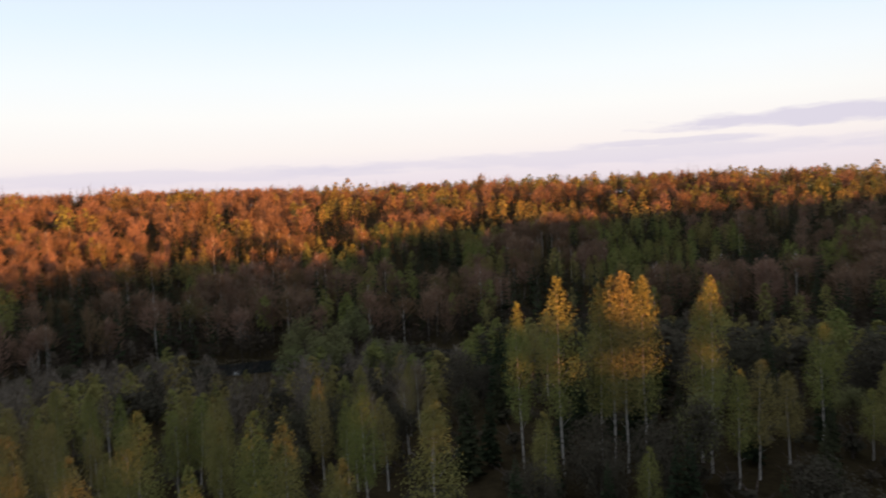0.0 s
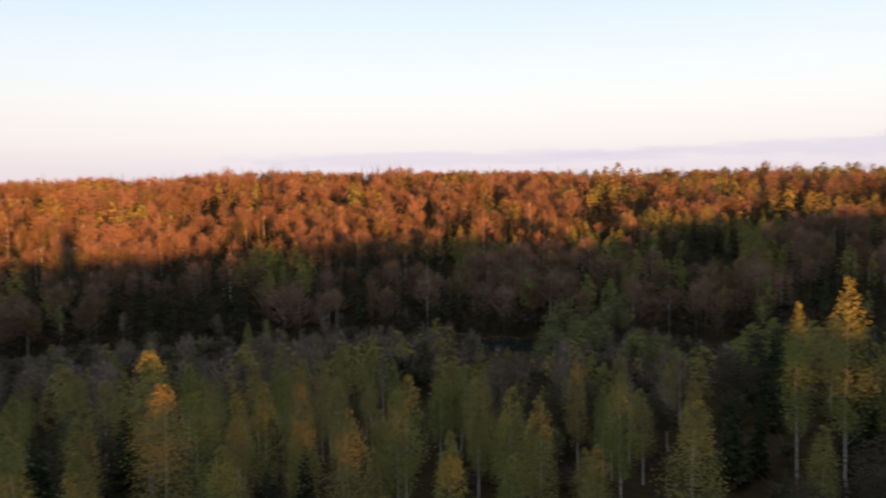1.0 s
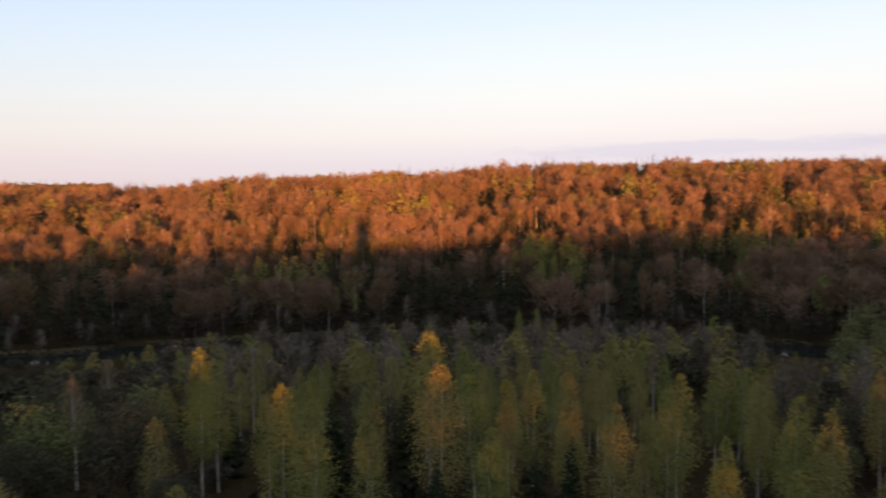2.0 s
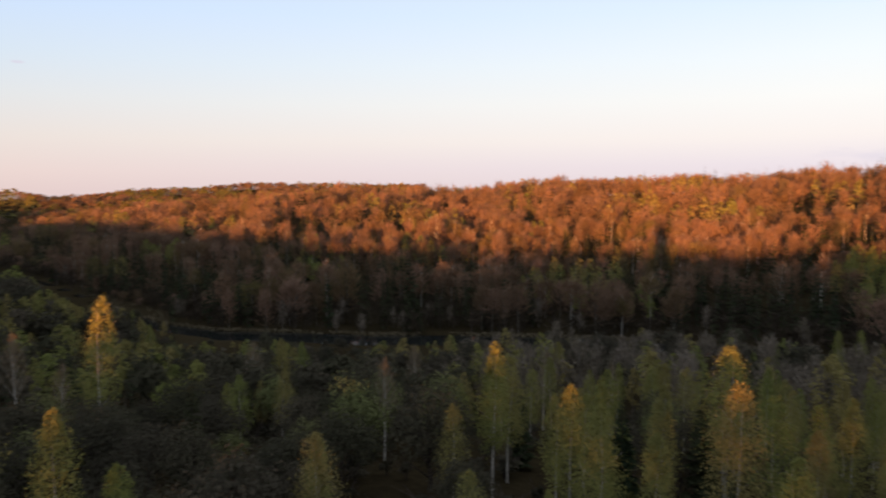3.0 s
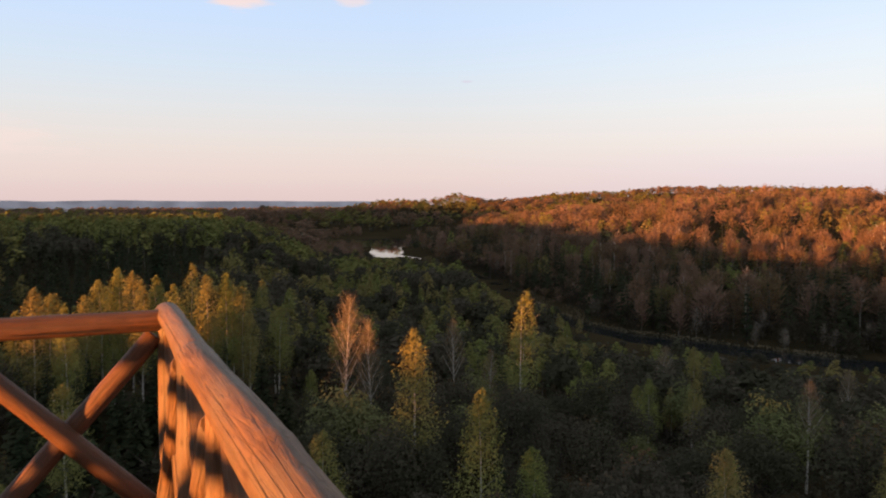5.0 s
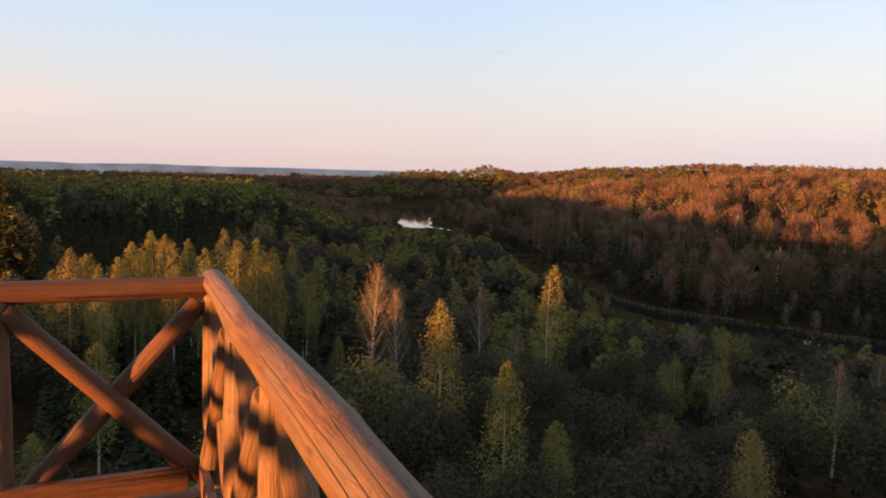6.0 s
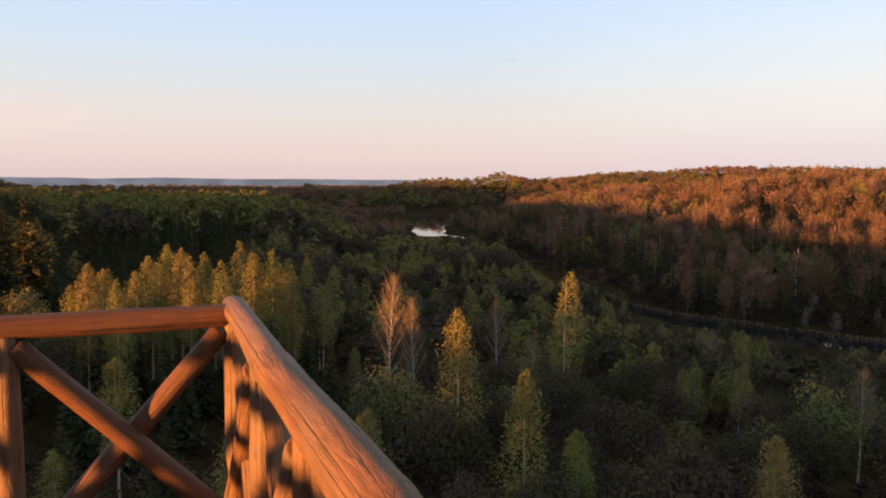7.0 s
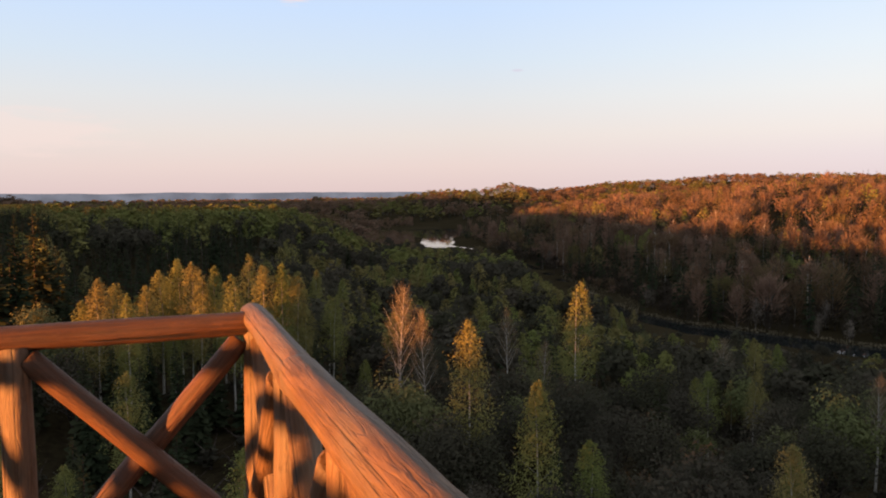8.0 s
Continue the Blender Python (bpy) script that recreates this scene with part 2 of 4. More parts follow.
def relief(x, y):
    """Ground height against the eye."""
    r = np.hypot(x, y) + 1e-6
    az = np.degrees(np.arctan2(-x, y))
    rr = river_range(az)
    # the tower's knoll and the slope down to the river
    near = np.interp(r, [0, 68, 100, 135, 170, 200], [-28.5, -28.5, -32.5, -38, -42, -43.2])
    broad = np.interp(r, [0, 68, 110, 150, 185, 205], [-28.5, -28.5, -29.5, -34, -42, -43.2])
    w0 = smooth((-3 - az) / 6)
    near = near * (1 - w0) + broad * w0
    slow = np.interp(r, [0, 68, 140, 220, 300, 420, 700], [-28.5, -28.5, -35, -38.5, -41, -43.2, -43.2])
    left = np.interp(r, [0, 80, 110, 140, 240, 330, 430, 560, 800, 1100], [-28.5, -28, -26, -26.5, -30.5, -25, -20.5, -27, -38, -38])
    left = left + 12 * smooth((az - 116) / 4) * smooth((r - 80) / 60)
    w1, w2 = smooth((az - 80) / 8), smooth((az - 95) / 9)
    base = near * (1 - w1) + slow * w1
    base = base * (1 - w2) + left * w2
    # the far hill
    foot = rr + 12
    top = np.interp(az, [-40, 50, 70, 91], [700, 700, 620, 760])
    t = np.clip((r - foot) / (top - foot), 0, 1)
    hill = -43.2 + (crest_height(az) + 43.2) * smooth(t ** 0.92)
    z = np.where((r > foot) & (az < 91), hill, base)
    # country beyond
    far = np.interp(r, [700, 1000, 1500, 2500, 4000, 4900], [0, 0, 10, 14, 8, 6]) - np.interp(az, [60, 92], [14, 44.0])
    far = np.where(az > 100, -38 + np.interp(r, [800, 2500, 4900], [0, 6, 8]), far)
    wf = smooth((r - np.interp(az, [60, 91], [740, 900])) / 500)
    z = z * (1 - wf) + np.maximum(far, -43.2) * wf
    for az0, r0, waz, wr, h in ((71, 1650, 4.2, 260, 27), (66.5, 1500, 3, 260, 14), (63, 1700, 3, 300, 14), (58, 1500, 4, 300, 14), (86, 1350, 1.3, 120, 14), (82, 1250, 7, 240, 16),
                                (98.5, 1000, 4, 130, 20), (91, 1250, 6, 150, 16), (78, 1700, 4, 300, 21), (91, 1500, 3, 200, 16)):
        z = z + bump_at(az, r, az0, r0, waz, wr, h)
    # lake basin and river bed
    q = lake_reach(az, r)
    z = np.where(q < 1.35, np.minimum(z, -43.3 - 5 * np.clip(1.2 - q, 0, 1)), z)
    bed = np.abs(r - rr) / 8.0
    z = np.where((bed < 1.4) & (az < 91) & (az > -75), np.minimum(z, -43.4 - 4 * np.clip(1.2 - bed, 0, 1)), z)
    # the ridge behind the tower, over which the sun still looks
    s, u = x * LIGHT[0] + y * LIGHT[1], x * LIGHT[1] - y * LIGHT[0]
    back = -10.3 + np.interp(u, [-1000, -650, -500, -455, -430, -409, -354, -271, -215, -182, -160, -148, -95, -74, -42, 8, 20, 58, 72, 88, 112, 150, 195, 230, 262, 300, 376, 600], [44, 30, 10, -2, 5, 12, 14, 11, 8.5, 6, 1.8, -4.5, -5, -3.5, -2, -2, -1, -1, -0.8, 0, 1.8, 2.2, 3.2, 5.5, 9, 12.5, 12, 15])
    ws = smooth((-s - 40) / 110) * smooth((900 + s) / 400)
    wa = smooth((np.abs(((az - SUN_AZ + 180) % 360) - 180) - 92) / 20)
    z = z * (1 - ws * wa) + back * ws * wa
    return z


def relief_rough(x, y):
    z = relief(x, y)
    r = np.hypot(x, y)
    wave = 0.5 * np.sin(x * 0.083 + 1.7 * np.sin(y * 0.031)) + 0.5 * np.sin(y * 0.071 + 1.3 * np.sin(x * 0.043))
    return z + wave * np.clip((z + 43) / 6, 0, 1) * np.clip(r / 60, 0, 1) * 0.9


def ground_z(x, y):
    return EYE_Z + relief_rough(x, y)


def mesh_from(name, verts, faces, mats, slots=None, tint=None, shade=False):
    """A triangle or quad mesh from arrays."""
    me = bpy.data.meshes.new(name)
    verts, faces = np.asarray(verts, np.float32), np.asarray(faces, np.int32)
    k = faces.shape[1]
    me.vertices.add(len(verts))
    me.vertices.foreach_set("co", verts.ravel())
    me.loops.add(faces.size)
    me.loops.foreach_set("vertex_index", faces.ravel())
    me.polygons.add(len(faces))
    me.polygons.foreach_set("loop_start", np.arange(0, faces.size, k, dtype=np.int32))
    for m in mats:
        me.materials.append(m)
    if slots is not None:
        me.polygons.foreach_set("material_index", np.asarray(slots, np.int32))
    if shade:
        me.polygons.foreach_set("use_smooth", np.ones(len(faces), bool))
    if tint is not None:
        me.attributes.new("tint", "FLOAT", "POINT").data.foreach_set("value", np.asarray(tint, np.float32))
    me.update(calc_edges=True)
    me.validate()
    return me


def build_ground():
    azs = np.concatenate([np.arange(-60, 84, 1.0), np.arange(84, 98, 0.5), np.arange(98, 130, 1.0), np.arange(130, 300, 4.0)])
    rs = np.concatenate([[0.01], np.arange(6, 195, 6.0), np.arange(198, 420, 4.0), np.arange(424, 1000, 9.0), np.geomspace(1000, 4900, 60)])
    a, r = np.meshgrid(np.radians(azs), rs)
    x, y = -np.sin(a) * r, np.cos(a) * r
    v = np.stack([x, y, ground_z(x, y)], -1).reshape(-1, 3)
    na = len(azs)
    i, j = np.meshgrid(np.arange(len(rs) - 1), np.arange(na), indexing="ij")
    j2 = (j + 1) % na
    f = np.stack([i * na + j, (i + 1) * na + j, (i + 1) * na + j2, i * na + j2], -1).reshape(-1, 4)
    tagged(new("ground", mesh_from("ground", v, f, [GROUND], shade=True)), "brown spring forest floor of hills and a river valley", "ground", kind="structure")


build_ground()


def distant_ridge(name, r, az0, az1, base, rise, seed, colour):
    """Far-off hills at the edge of sight, haze painted as a blue glow: a long low body with a wavy top."""
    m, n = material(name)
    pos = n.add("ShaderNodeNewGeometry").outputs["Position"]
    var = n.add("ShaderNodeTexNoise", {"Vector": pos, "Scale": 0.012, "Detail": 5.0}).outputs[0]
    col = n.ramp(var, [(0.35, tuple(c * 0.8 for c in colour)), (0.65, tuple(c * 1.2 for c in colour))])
    # emission instead of lit forest: the haze of distance is in this colour
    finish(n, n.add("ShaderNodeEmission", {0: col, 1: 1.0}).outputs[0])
    azs = np.arange(az0, az1, 0.35)
    top = base + rise * (0.5 + 0.5 * np.array([noise.fractal((a * 0.16, seed, 0.0), 1.0, 2.0, 4) for a in azs]))
    top = base - 14 + (top - base + 14) * smooth((azs - az0) / 5)
    prof = ((-60, -50.0), (0, 0.0), (60, -6.0), (200, -60.0))
    v = []
    for dr, dz in prof:
        for a, t in zip(azs, top):
            d = bearing(a) * (r + dr)
            v.append((d[0], d[1], EYE_Z + t + dz))
    k, c = len(azs), len(prof)
    i, j = np.meshgrid(np.arange(c - 1), np.arange(k - 1), indexing="ij")
    f = np.stack([i * k + j, i * k + j + 1, (i + 1) * k + j + 1, (i + 1) * k + j], -1).reshape(-1, 4)
    tagged(new(name, mesh_from(name, v, f, [m], shade=True)), "wooded hills far off on the horizon, glowing in a blue-grey haze colour", "backdrop", kind="structure")


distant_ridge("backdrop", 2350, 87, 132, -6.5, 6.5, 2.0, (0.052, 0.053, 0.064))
WATER_Z = EYE_Z - 43.9


def build_water():
    azs = np.arange(-70, 92, 1.0)
    rr = river_range(azs)
    ring = [np.stack([-np.sin(np.radians(azs)) * (rr + k), np.cos(np.radians(azs)) * (rr + k), np.full(len(azs), WATER_Z)], -1) for k in (-9.0, 9.0)]
    n = len(azs)
    i = np.arange(n - 1)
    f = np.stack([i, i + 1, i + 1 + n, i + n], -1)
    tagged(new("river", mesh_from("river", np.concatenate(ring), f, [WATER])), "dark still river winding below the wooded hill", "river", kind="structure")
    rs = np.arange(580, 888, 7.0)
    half = 1.06 * np.interp(rs, [578, 592, 650, 712, 735, 800, 860, 888], [0.1, 0.9, 1.2, 1.0, 4.0, 4.3, 3.4, 0.3]) + 0.08 * np.sin(rs * 0.11) + 0.05 * np.sin(rs * 0.23)
    mid = np.interp(rs, [590, 720, 800, 888], [91.3, 91.3, 91.3, 90.4])
    rim = [(r, c - h) for r, c, h in zip(rs, mid, half)] + [(r, c + h) for r, c, h in zip(rs[::-1], mid[::-1], half[::-1])]
    v = [(*(bearing(a) * r), WATER_Z + 0.01) for r, a in rim]
    me = bpy.data.meshes.new("lake")
    me.from_pydata([tuple(p) for p in v], [], [tuple(range(len(v)))])
    me.materials.append(WATER)
    tagged(new("lake", me), "small lake mirroring the pale evening sky", "lake", kind="structure")


build_water()


# ---------------------------------------------------------------- trees
def tube(points, radii, sides):
    """Triangles of a tapered tube along points."""
    pts, ring = np.asarray(points, float), []
    for k, p in enumerate(pts):
        d = pts[min(k + 1, len(pts) - 1)] - pts[max(k - 1, 0)]
        d /= np.linalg.norm(d) + 1e-9
        a = np.cross(d, (0.31, 0.95, 0.05) if abs(d[1]) < 0.9 else (1.0, 0, 0))
        a /= np.linalg.norm(a)
        b = np.cross(d, a)
        t = np.arange(sides) * 2 * math.pi / sides
        ring.append(p + radii[k] * (np.cos(t)[:, None] * a + np.sin(t)[:, None] * b))
    f = []
    for k in range(len(pts) - 1):
        for s in range(sides):
            a, b = k * sides + s, k * sides + (s + 1) % sides
            f += [(a, b, b + sides), (a, b + sides, a + sides)]
    return np.concatenate(ring), np.array(f)


def joined(pieces):
    vs, fs, n = [], [], 0
    for v, f in pieces:
        vs.append(v)
        fs.append(f + n)
        n += len(v)
    return np.concatenate(vs), np.concatenate(fs)


def leaves_at(rng, pts, size, out, loose=0.4):
    """One small triangle per point, facing roughly out of the crown."""
    n = len(pts)
    out = out / (np.linalg.norm(out, axis=1)[:, None] + 1e-9)
    face = out + rng.normal(size=(n, 3)) * loose
    face /= np.linalg.norm(face, axis=1)[:, None]
    a = np.cross(face, rng.normal(size=(n, 3)))
    a /= np.linalg.norm(a, axis=1)[:, None]
    b = np.cross(face, a)
    s = size * rng.uniform(0.6, 1.35, n)[:, None]
    v = np.stack([pts - 0.45 * s * a - 0.38 * s * b, pts - 0.45 * s * a + 0.38 * s * b, pts + 0.6 * s * a], 1)
    return v.reshape(-1, 3), np.arange(3 * n).reshape(-1, 3)


def twigs_at(rng, base, way, length, width):
    """One long thin triangle per twig."""
    n = len(base)
    way = way / np.linalg.norm(way, axis=1)[:, None]
    side = np.cross(way, rng.normal(size=(n, 3)))
    side /= np.linalg.norm(side, axis=1)[:, None]
    ln = length * rng.uniform(0.5, 1.3, n)[:, None]
    v = np.stack([base - side * width / 2, base + side * width / 2, base + way * ln], 1)
    return v.reshape(-1, 3), np.arange(3 * n).reshape(-1, 3)


def limbs(rng, height, count, low, reach, lift, thick, sides=3):
    """Limbs that leave the trunk between low * height and the top: the tubes, and points along them."""
    out, along = [], []
    for k in range(count):
        u = low + (0.95 - low) * (k + rng.uniform(0, 1)) / count
        a = k * 2.4 + rng.uniform(-0.4, 0.4)
        ln = reach(u) * rng.uniform(0.75, 1.15)
        p0 = np.array((0, 0, u * height))
        d = np.array((math.cos(a), math.sin(a), lift))
        mid = p0 + d * ln * 0.5 + (0, 0, 0.06 * ln)
        end = p0 + d * ln * np.array((1, 1, 1.0)) + (0, 0, 0.18 * ln * lift)
        if sides == 3:
            out.append(tube([p0, mid, end], [thick * (1.1 - u), thick * 0.55 * (1.1 - u), 0.006], 3))
        else:
            side = np.array((-math.sin(a), math.cos(a), 0)) * thick * 1.3
            out.append((np.array([p0 - side, p0 + side, end]), np.array([[0, 1, 2]])))
        along.append((p0, mid, end))
    return out, along


def points_on(rng, along, n, spread, start=0.25):
    pick = rng.integers(0, len(along), n)
    t = rng.uniform(start, 1.05, n)
    arr = np.array(along)
    p0, p1, p2 = arr[pick, 0], arr[pick, 1], arr[pick, 2]
    t = t[:, None]
    p = np.where(t < 0.5, p0 + (p1 - p0) * t * 2, p1 + (p2 - p1) * (t * 2 - 1))
    return p + rng.normal(size=(n, 3)) * spread, p


def trunk_of(rng, height, radius, sides=6, bend=0.25):
    h = np.array([0, 0.12, 0.3, 0.5, 0.7, 0.88, 1.0])
    off = np.cumsum(rng.normal(size=(7, 2)) * bend * 0.35, axis=0)
    off[0] = 0
    pts = np.column_stack([off, h * height])
    pts[0, 2] = -0.6
    rad = radius * np.array([1.25, 1.0, 0.82, 0.6, 0.4, 0.2, 0.05])
    if sides < 4:
        pts, rad = pts[[0, 3, 6]], rad[[0, 3, 6]]
    return tube(pts, rad, sides)


def birch_shape(seed, n_leaf, leaf, n_limb=26, slim=1.0, height=14.0, sides=6, sparse=0.0):
    """A teardrop crown of hanging sprays round a thin trunk; sparse leaves gaps between the sprays."""
    rng = np.random.default_rng(seed)
    wide = 2.25 * slim

    def reach(u):
        return wide * min(1, 0.30 + 2.8 * max(0, u - 0.27)) * max(0.02, (1.0 - u) / 0.55) ** 0.54
    tubes, along = limbs(rng, height, n_limb, 0.22, reach, 0.75, 0.04, 3 if sides > 3 else 1)
    # sprays: small hanging clumps spread over the crown's shell and in its depth
    n_spray = max(8, n_leaf // (13 if sides > 3 else 4))
    u = 0.32 + 0.68 * rng.beta(1.15, 1.15, n_spray)
    a = rng.uniform(0, 2 * math.pi, n_spray)
    edge = np.array([reach(k) for k in u]) * (1 + 0.13 * np.sin(5 * u * 4 + seed + 2 * a) + 0.10 * np.sin(3 * a + 9 * u + seed))
    q = edge * np.sqrt(rng.uniform(0.12 + 0.5 * sparse, 1, n_spray))
    heart = np.column_stack([np.cos(a) * q, np.sin(a) * q, u * height])
    pick = rng.integers(0, n_spray, n_leaf)
    size = np.clip(edge[pick] * (0.30 - 0.12 * sparse), 0.10, 0.6)[:, None]
    pts = heart[pick] + rng.normal(size=(n_leaf, 3)) * size * (0.62, 0.62, 1.0)
    pts[:, 2] = np.minimum(pts[:, 2], height * 1.01)
    out = pts * (1, 1, 0) / (np.linalg.norm(pts[:, :2], axis=1)[:, None] + 0.3) + (0, 0, 0.8)
    out[:, 2] += 0.9 * np.clip((pts[:, 2] / height - 0.7) / 0.3, 0, 1)
    return joined([trunk_of(rng, height * 0.95, 0.12, sides)] + tubes), leaves_at(rng, pts, leaf, out, 0.4)


def willow_shape(seed, n_leaf, leaf, height=9.0, sides=6):
    """A broad crown of several rounded clumps."""
    rng = np.random.default_rng(seed)

    def reach(u):
        return 3.0 * math.sqrt(max(0.05, 1 - ((u - 0.5) / 0.62) ** 2))
    tubes, along = limbs(rng, height * 0.8, 20 if sides > 3 else 7, 0.12, reach, 0.85, 0.09, 3 if sides > 3 else 1)
    n_clump = 15 if sides > 3 else 7
    way = rng.normal(size=(n_clump, 3))
    way[:, 2] = np.abs(way[:, 2]) * 0.9 - 0.3
    way /= np.linalg.norm(way, axis=1)[:, None]
    heart = way * (height * 0.21, height * 0.21, height * 0.28) * rng.uniform(0.7, 1.15, n_clump)[:, None] + (0, 0, height * 0.52)
    heart[0] = (0, 0, height * 0.74)
    size = height * rng.uniform(0.13, 0.21, n_clump)
    pick = rng.integers(0, n_clump, n_leaf)
    out = rng.normal(size=(n_leaf, 3)) + (0, 0, 0.25)
    out /= np.linalg.norm(out, axis=1)[:, None]
    pts = heart[pick] + out * (size[pick] * rng.uniform(0.55, 1.08, n_leaf))[:, None] * (1, 1, 1.15)
    return joined([trunk_of(rng, height * 0.8, 0.14, sides)] + tubes), leaves_at(rng, pts, leaf, out + (0, 0, 0.2), 0.38)


def bare_shape(seed, n_twig, width, wide=2.2, height=14.0, length=0.9, sides=6, n_soft=60, soft_size=0.5, low=0.32):
    rng = np.random.default_rng(seed)

    def reach(u):
        return wide * max(0.15, math.sin(math.pi * min(1, max(0.02, (u - 0.2) / 0.84)) ** 0.75)) + 0.2
    tubes, along = limbs(rng, height, 26 if sides > 3 else 9, low, reach, 1.5 if sides > 3 else 1.15, 0.075, 3 if sides > 3 else 1)
    p, base = points_on(rng, along, n_twig, 0.12, 0.1)
    out = base * (1, 1, 0) * 0.5 + rng.normal(size=(n_twig, 3)) * 0.6 + (0, 0, 0.95)
    tip_n = n_twig // 12 if sides > 3 else 1
    tipb = np.column_stack([rng.normal(size=(tip_n, 2)) * 0.1, height * rng.uniform(0.8, 0.97 if sides > 3 else 0.85, tip_n)])
    tipw = rng.normal(size=(tip_n, 3)) * 0.5 + (0, 0, 1.0)
    root = np.concatenate([p, tipb])
    dome = height * (1.0 - 0.3 * np.clip(np.hypot(root[:, 0], root[:, 1]) / wide, 0, 1.3) ** 2) - 0.4 * length
    root[:, 2] = np.where(root[:, 2] > dome, dome - rng.uniform(0, 0.18 * height, len(root)), root[:, 2])
    twigs = twigs_at(rng, root, np.concatenate([out, tipw]), length, width)
    if sides < 4:
        # a haze of fine twigs: rounded clumps that make up an uneven dome
        n_clump = 6
        w = rng.normal(size=(n_clump, 3))
        w /= np.linalg.norm(w, axis=1)[:, None]
        mid, half = (0.97 + low) / 2, (0.97 - low) / 2
        heart = w * (wide * 0.62, wide * 0.62, height * half * 0.62) + (0, 0, height * mid)
        heart[0] = (0, 0, height * (mid + 0.5 * half))
        pick = rng.integers(0, n_clump, n_soft)
        out = rng.normal(size=(n_soft, 3)) + (0, 0, 0.3)
        out /= np.linalg.norm(out, axis=1)[:, None]
        soft = heart[pick] + out * rng.uniform(0.5, 1.05, n_soft)[:, None] * (wide * 0.68, wide * 0.68, height * half * 0.5)
        # brushes of twigs that rise through the dome
        n_brush = int(1.6 * n_soft)
        pick = rng.integers(0, n_clump, n_brush)
        root = heart[pick] + rng.normal(size=(n_brush, 3)) * (wide * 0.33, wide * 0.33, height * half * 0.3)
        root[:, 2] = np.minimum(root[:, 2], 0.95 * height - 0.75 * length)
        up = (root - (0, 0, height * (mid - half))) * (1.0, 1.0, 0.25) + rng.normal(size=(n_brush, 3)) * 0.5 + (0, 0, 1.2)
        brush = twigs_at(rng, root - (0, 0, 0.3 * length), up, length, soft_size * 0.42)
        twigs = joined([twigs, leaves_at(rng, soft, soft_size, out + (0, 0, 0.15), 0.6), brush])
    return joined([trunk_of(rng, height * (1.0 if sides > 3 else 0.86), 0.14, sides)] + tubes), twigs


def spruce_shape(seed, layers, per, height=16.0, wide=2.4, sprays=2, sides=6):
    rng = np.random.default_rng(seed)
    base, way, width, ln = [], [], [], []
    for k in range(layers):
        u = 0.08 + 0.92 * k / layers
        reach = wide * (1 - u) ** 0.85 + 0.12
        for j in range(per):
            a = rng.uniform(0, 2 * math.pi)
            d = np.array((math.cos(a), math.sin(a), -0.25 + 0.35 * u))
            for s in range(sprays):
                base.append((0, 0, u * height + rng.uniform(-0.2, 0.2)) + d * reach * 0.42 * s)
                way.append(d + rng.normal(size=3) * 0.28)
                ln.append(reach * (0.65 if s == 0 and sprays > 1 else 0.75) * rng.uniform(0.7, 1.2))
    base, way, ln = np.array(base), np.array(way), np.array(ln)[:, None]
    way /= np.linalg.norm(way, axis=1)[:, None]
    side = np.cross(way, (0, 0, 1.0) + rng.normal(size=way.shape) * 0.5)
    side /= np.linalg.norm(side, axis=1)[:, None]
    w = ln * 0.33
    v = np.stack([base - side * w * 0.4, base + way * ln * 0.55 + side * w, base + way * ln, base + way * ln * 0.55 - side * w], 1).reshape(-1, 3)
    q = np.arange(len(v)).reshape(-1, 4)
    f = np.concatenate([q[:, (0, 1, 2)], q[:, (0, 2, 3)]])
    return trunk_of(rng, height * 0.98, 0.17, sides, 0.08), (v, f)


KINDS = {}


def register(kind, shapes, height, bark, leaf, word, label, category):
    KINDS[kind] = dict(shapes=shapes, height=height, bark=bark, leaf=leaf, word=word, label=label, category=category, made=[None] * len(shapes))


register("birch", [birch_shape(s, 5000, 0.165, 16, w, sparse=g) for s, w, g in ((1, 1.0, 0.0), (2, 0.85, 0.1), (3, 1.08, 0.0), (4, 0.74, 0.2), (5, 0.92, 0.0))], 14.0, BARK_WHITE, LEAF_BIRCH, "birch_tree",
         "slender birch with white trunk and fresh yellow-green leaves", "tree")
register("thin", [birch_shape(s, 2600, 0.19, 24, w, sparse=0.7) for s, w in ((6, 0.95), (7, 0.8))], 14.0, BARK_WHITE, LEAF_BIRCH, "birch_tree",
         "open-crowned birch with white trunk and sparse young leaves", "tree")
register("bare", [bare_shape(s, 1000, 0.036, w * 0.8, low=0.38) for s, w in ((11, 1.8), (12, 1.35), (13, 2.1))], 14.0, BARK_WHITE, TWIG_PALE, "bare_birch_tree",
         "leafless birch with pale trunk and reddish twigs", "tree")
register("willow", [willow_shape(s, 2300, 0.26) for s in (21, 22, 23)], 9.0, BARK_DARK, LEAF_GREY, "willow_tree",
         "round-crowned willow with dull grey-green young leaves", "tree")
register("fresh", [willow_shape(s, 2300, 0.28) for s in (24, 25)], 9.0, BARK_DARK, LEAF_FRESH, "willow_tree",
         "broad willow with pale green young leaves", "tree")
register("spruce", [spruce_shape(s, 30, 11) for s in (31, 32)], 16.0, BARK_DARK, NEEDLE, "spruce_tree",
         "dark green conical spruce among the birches", "tree")

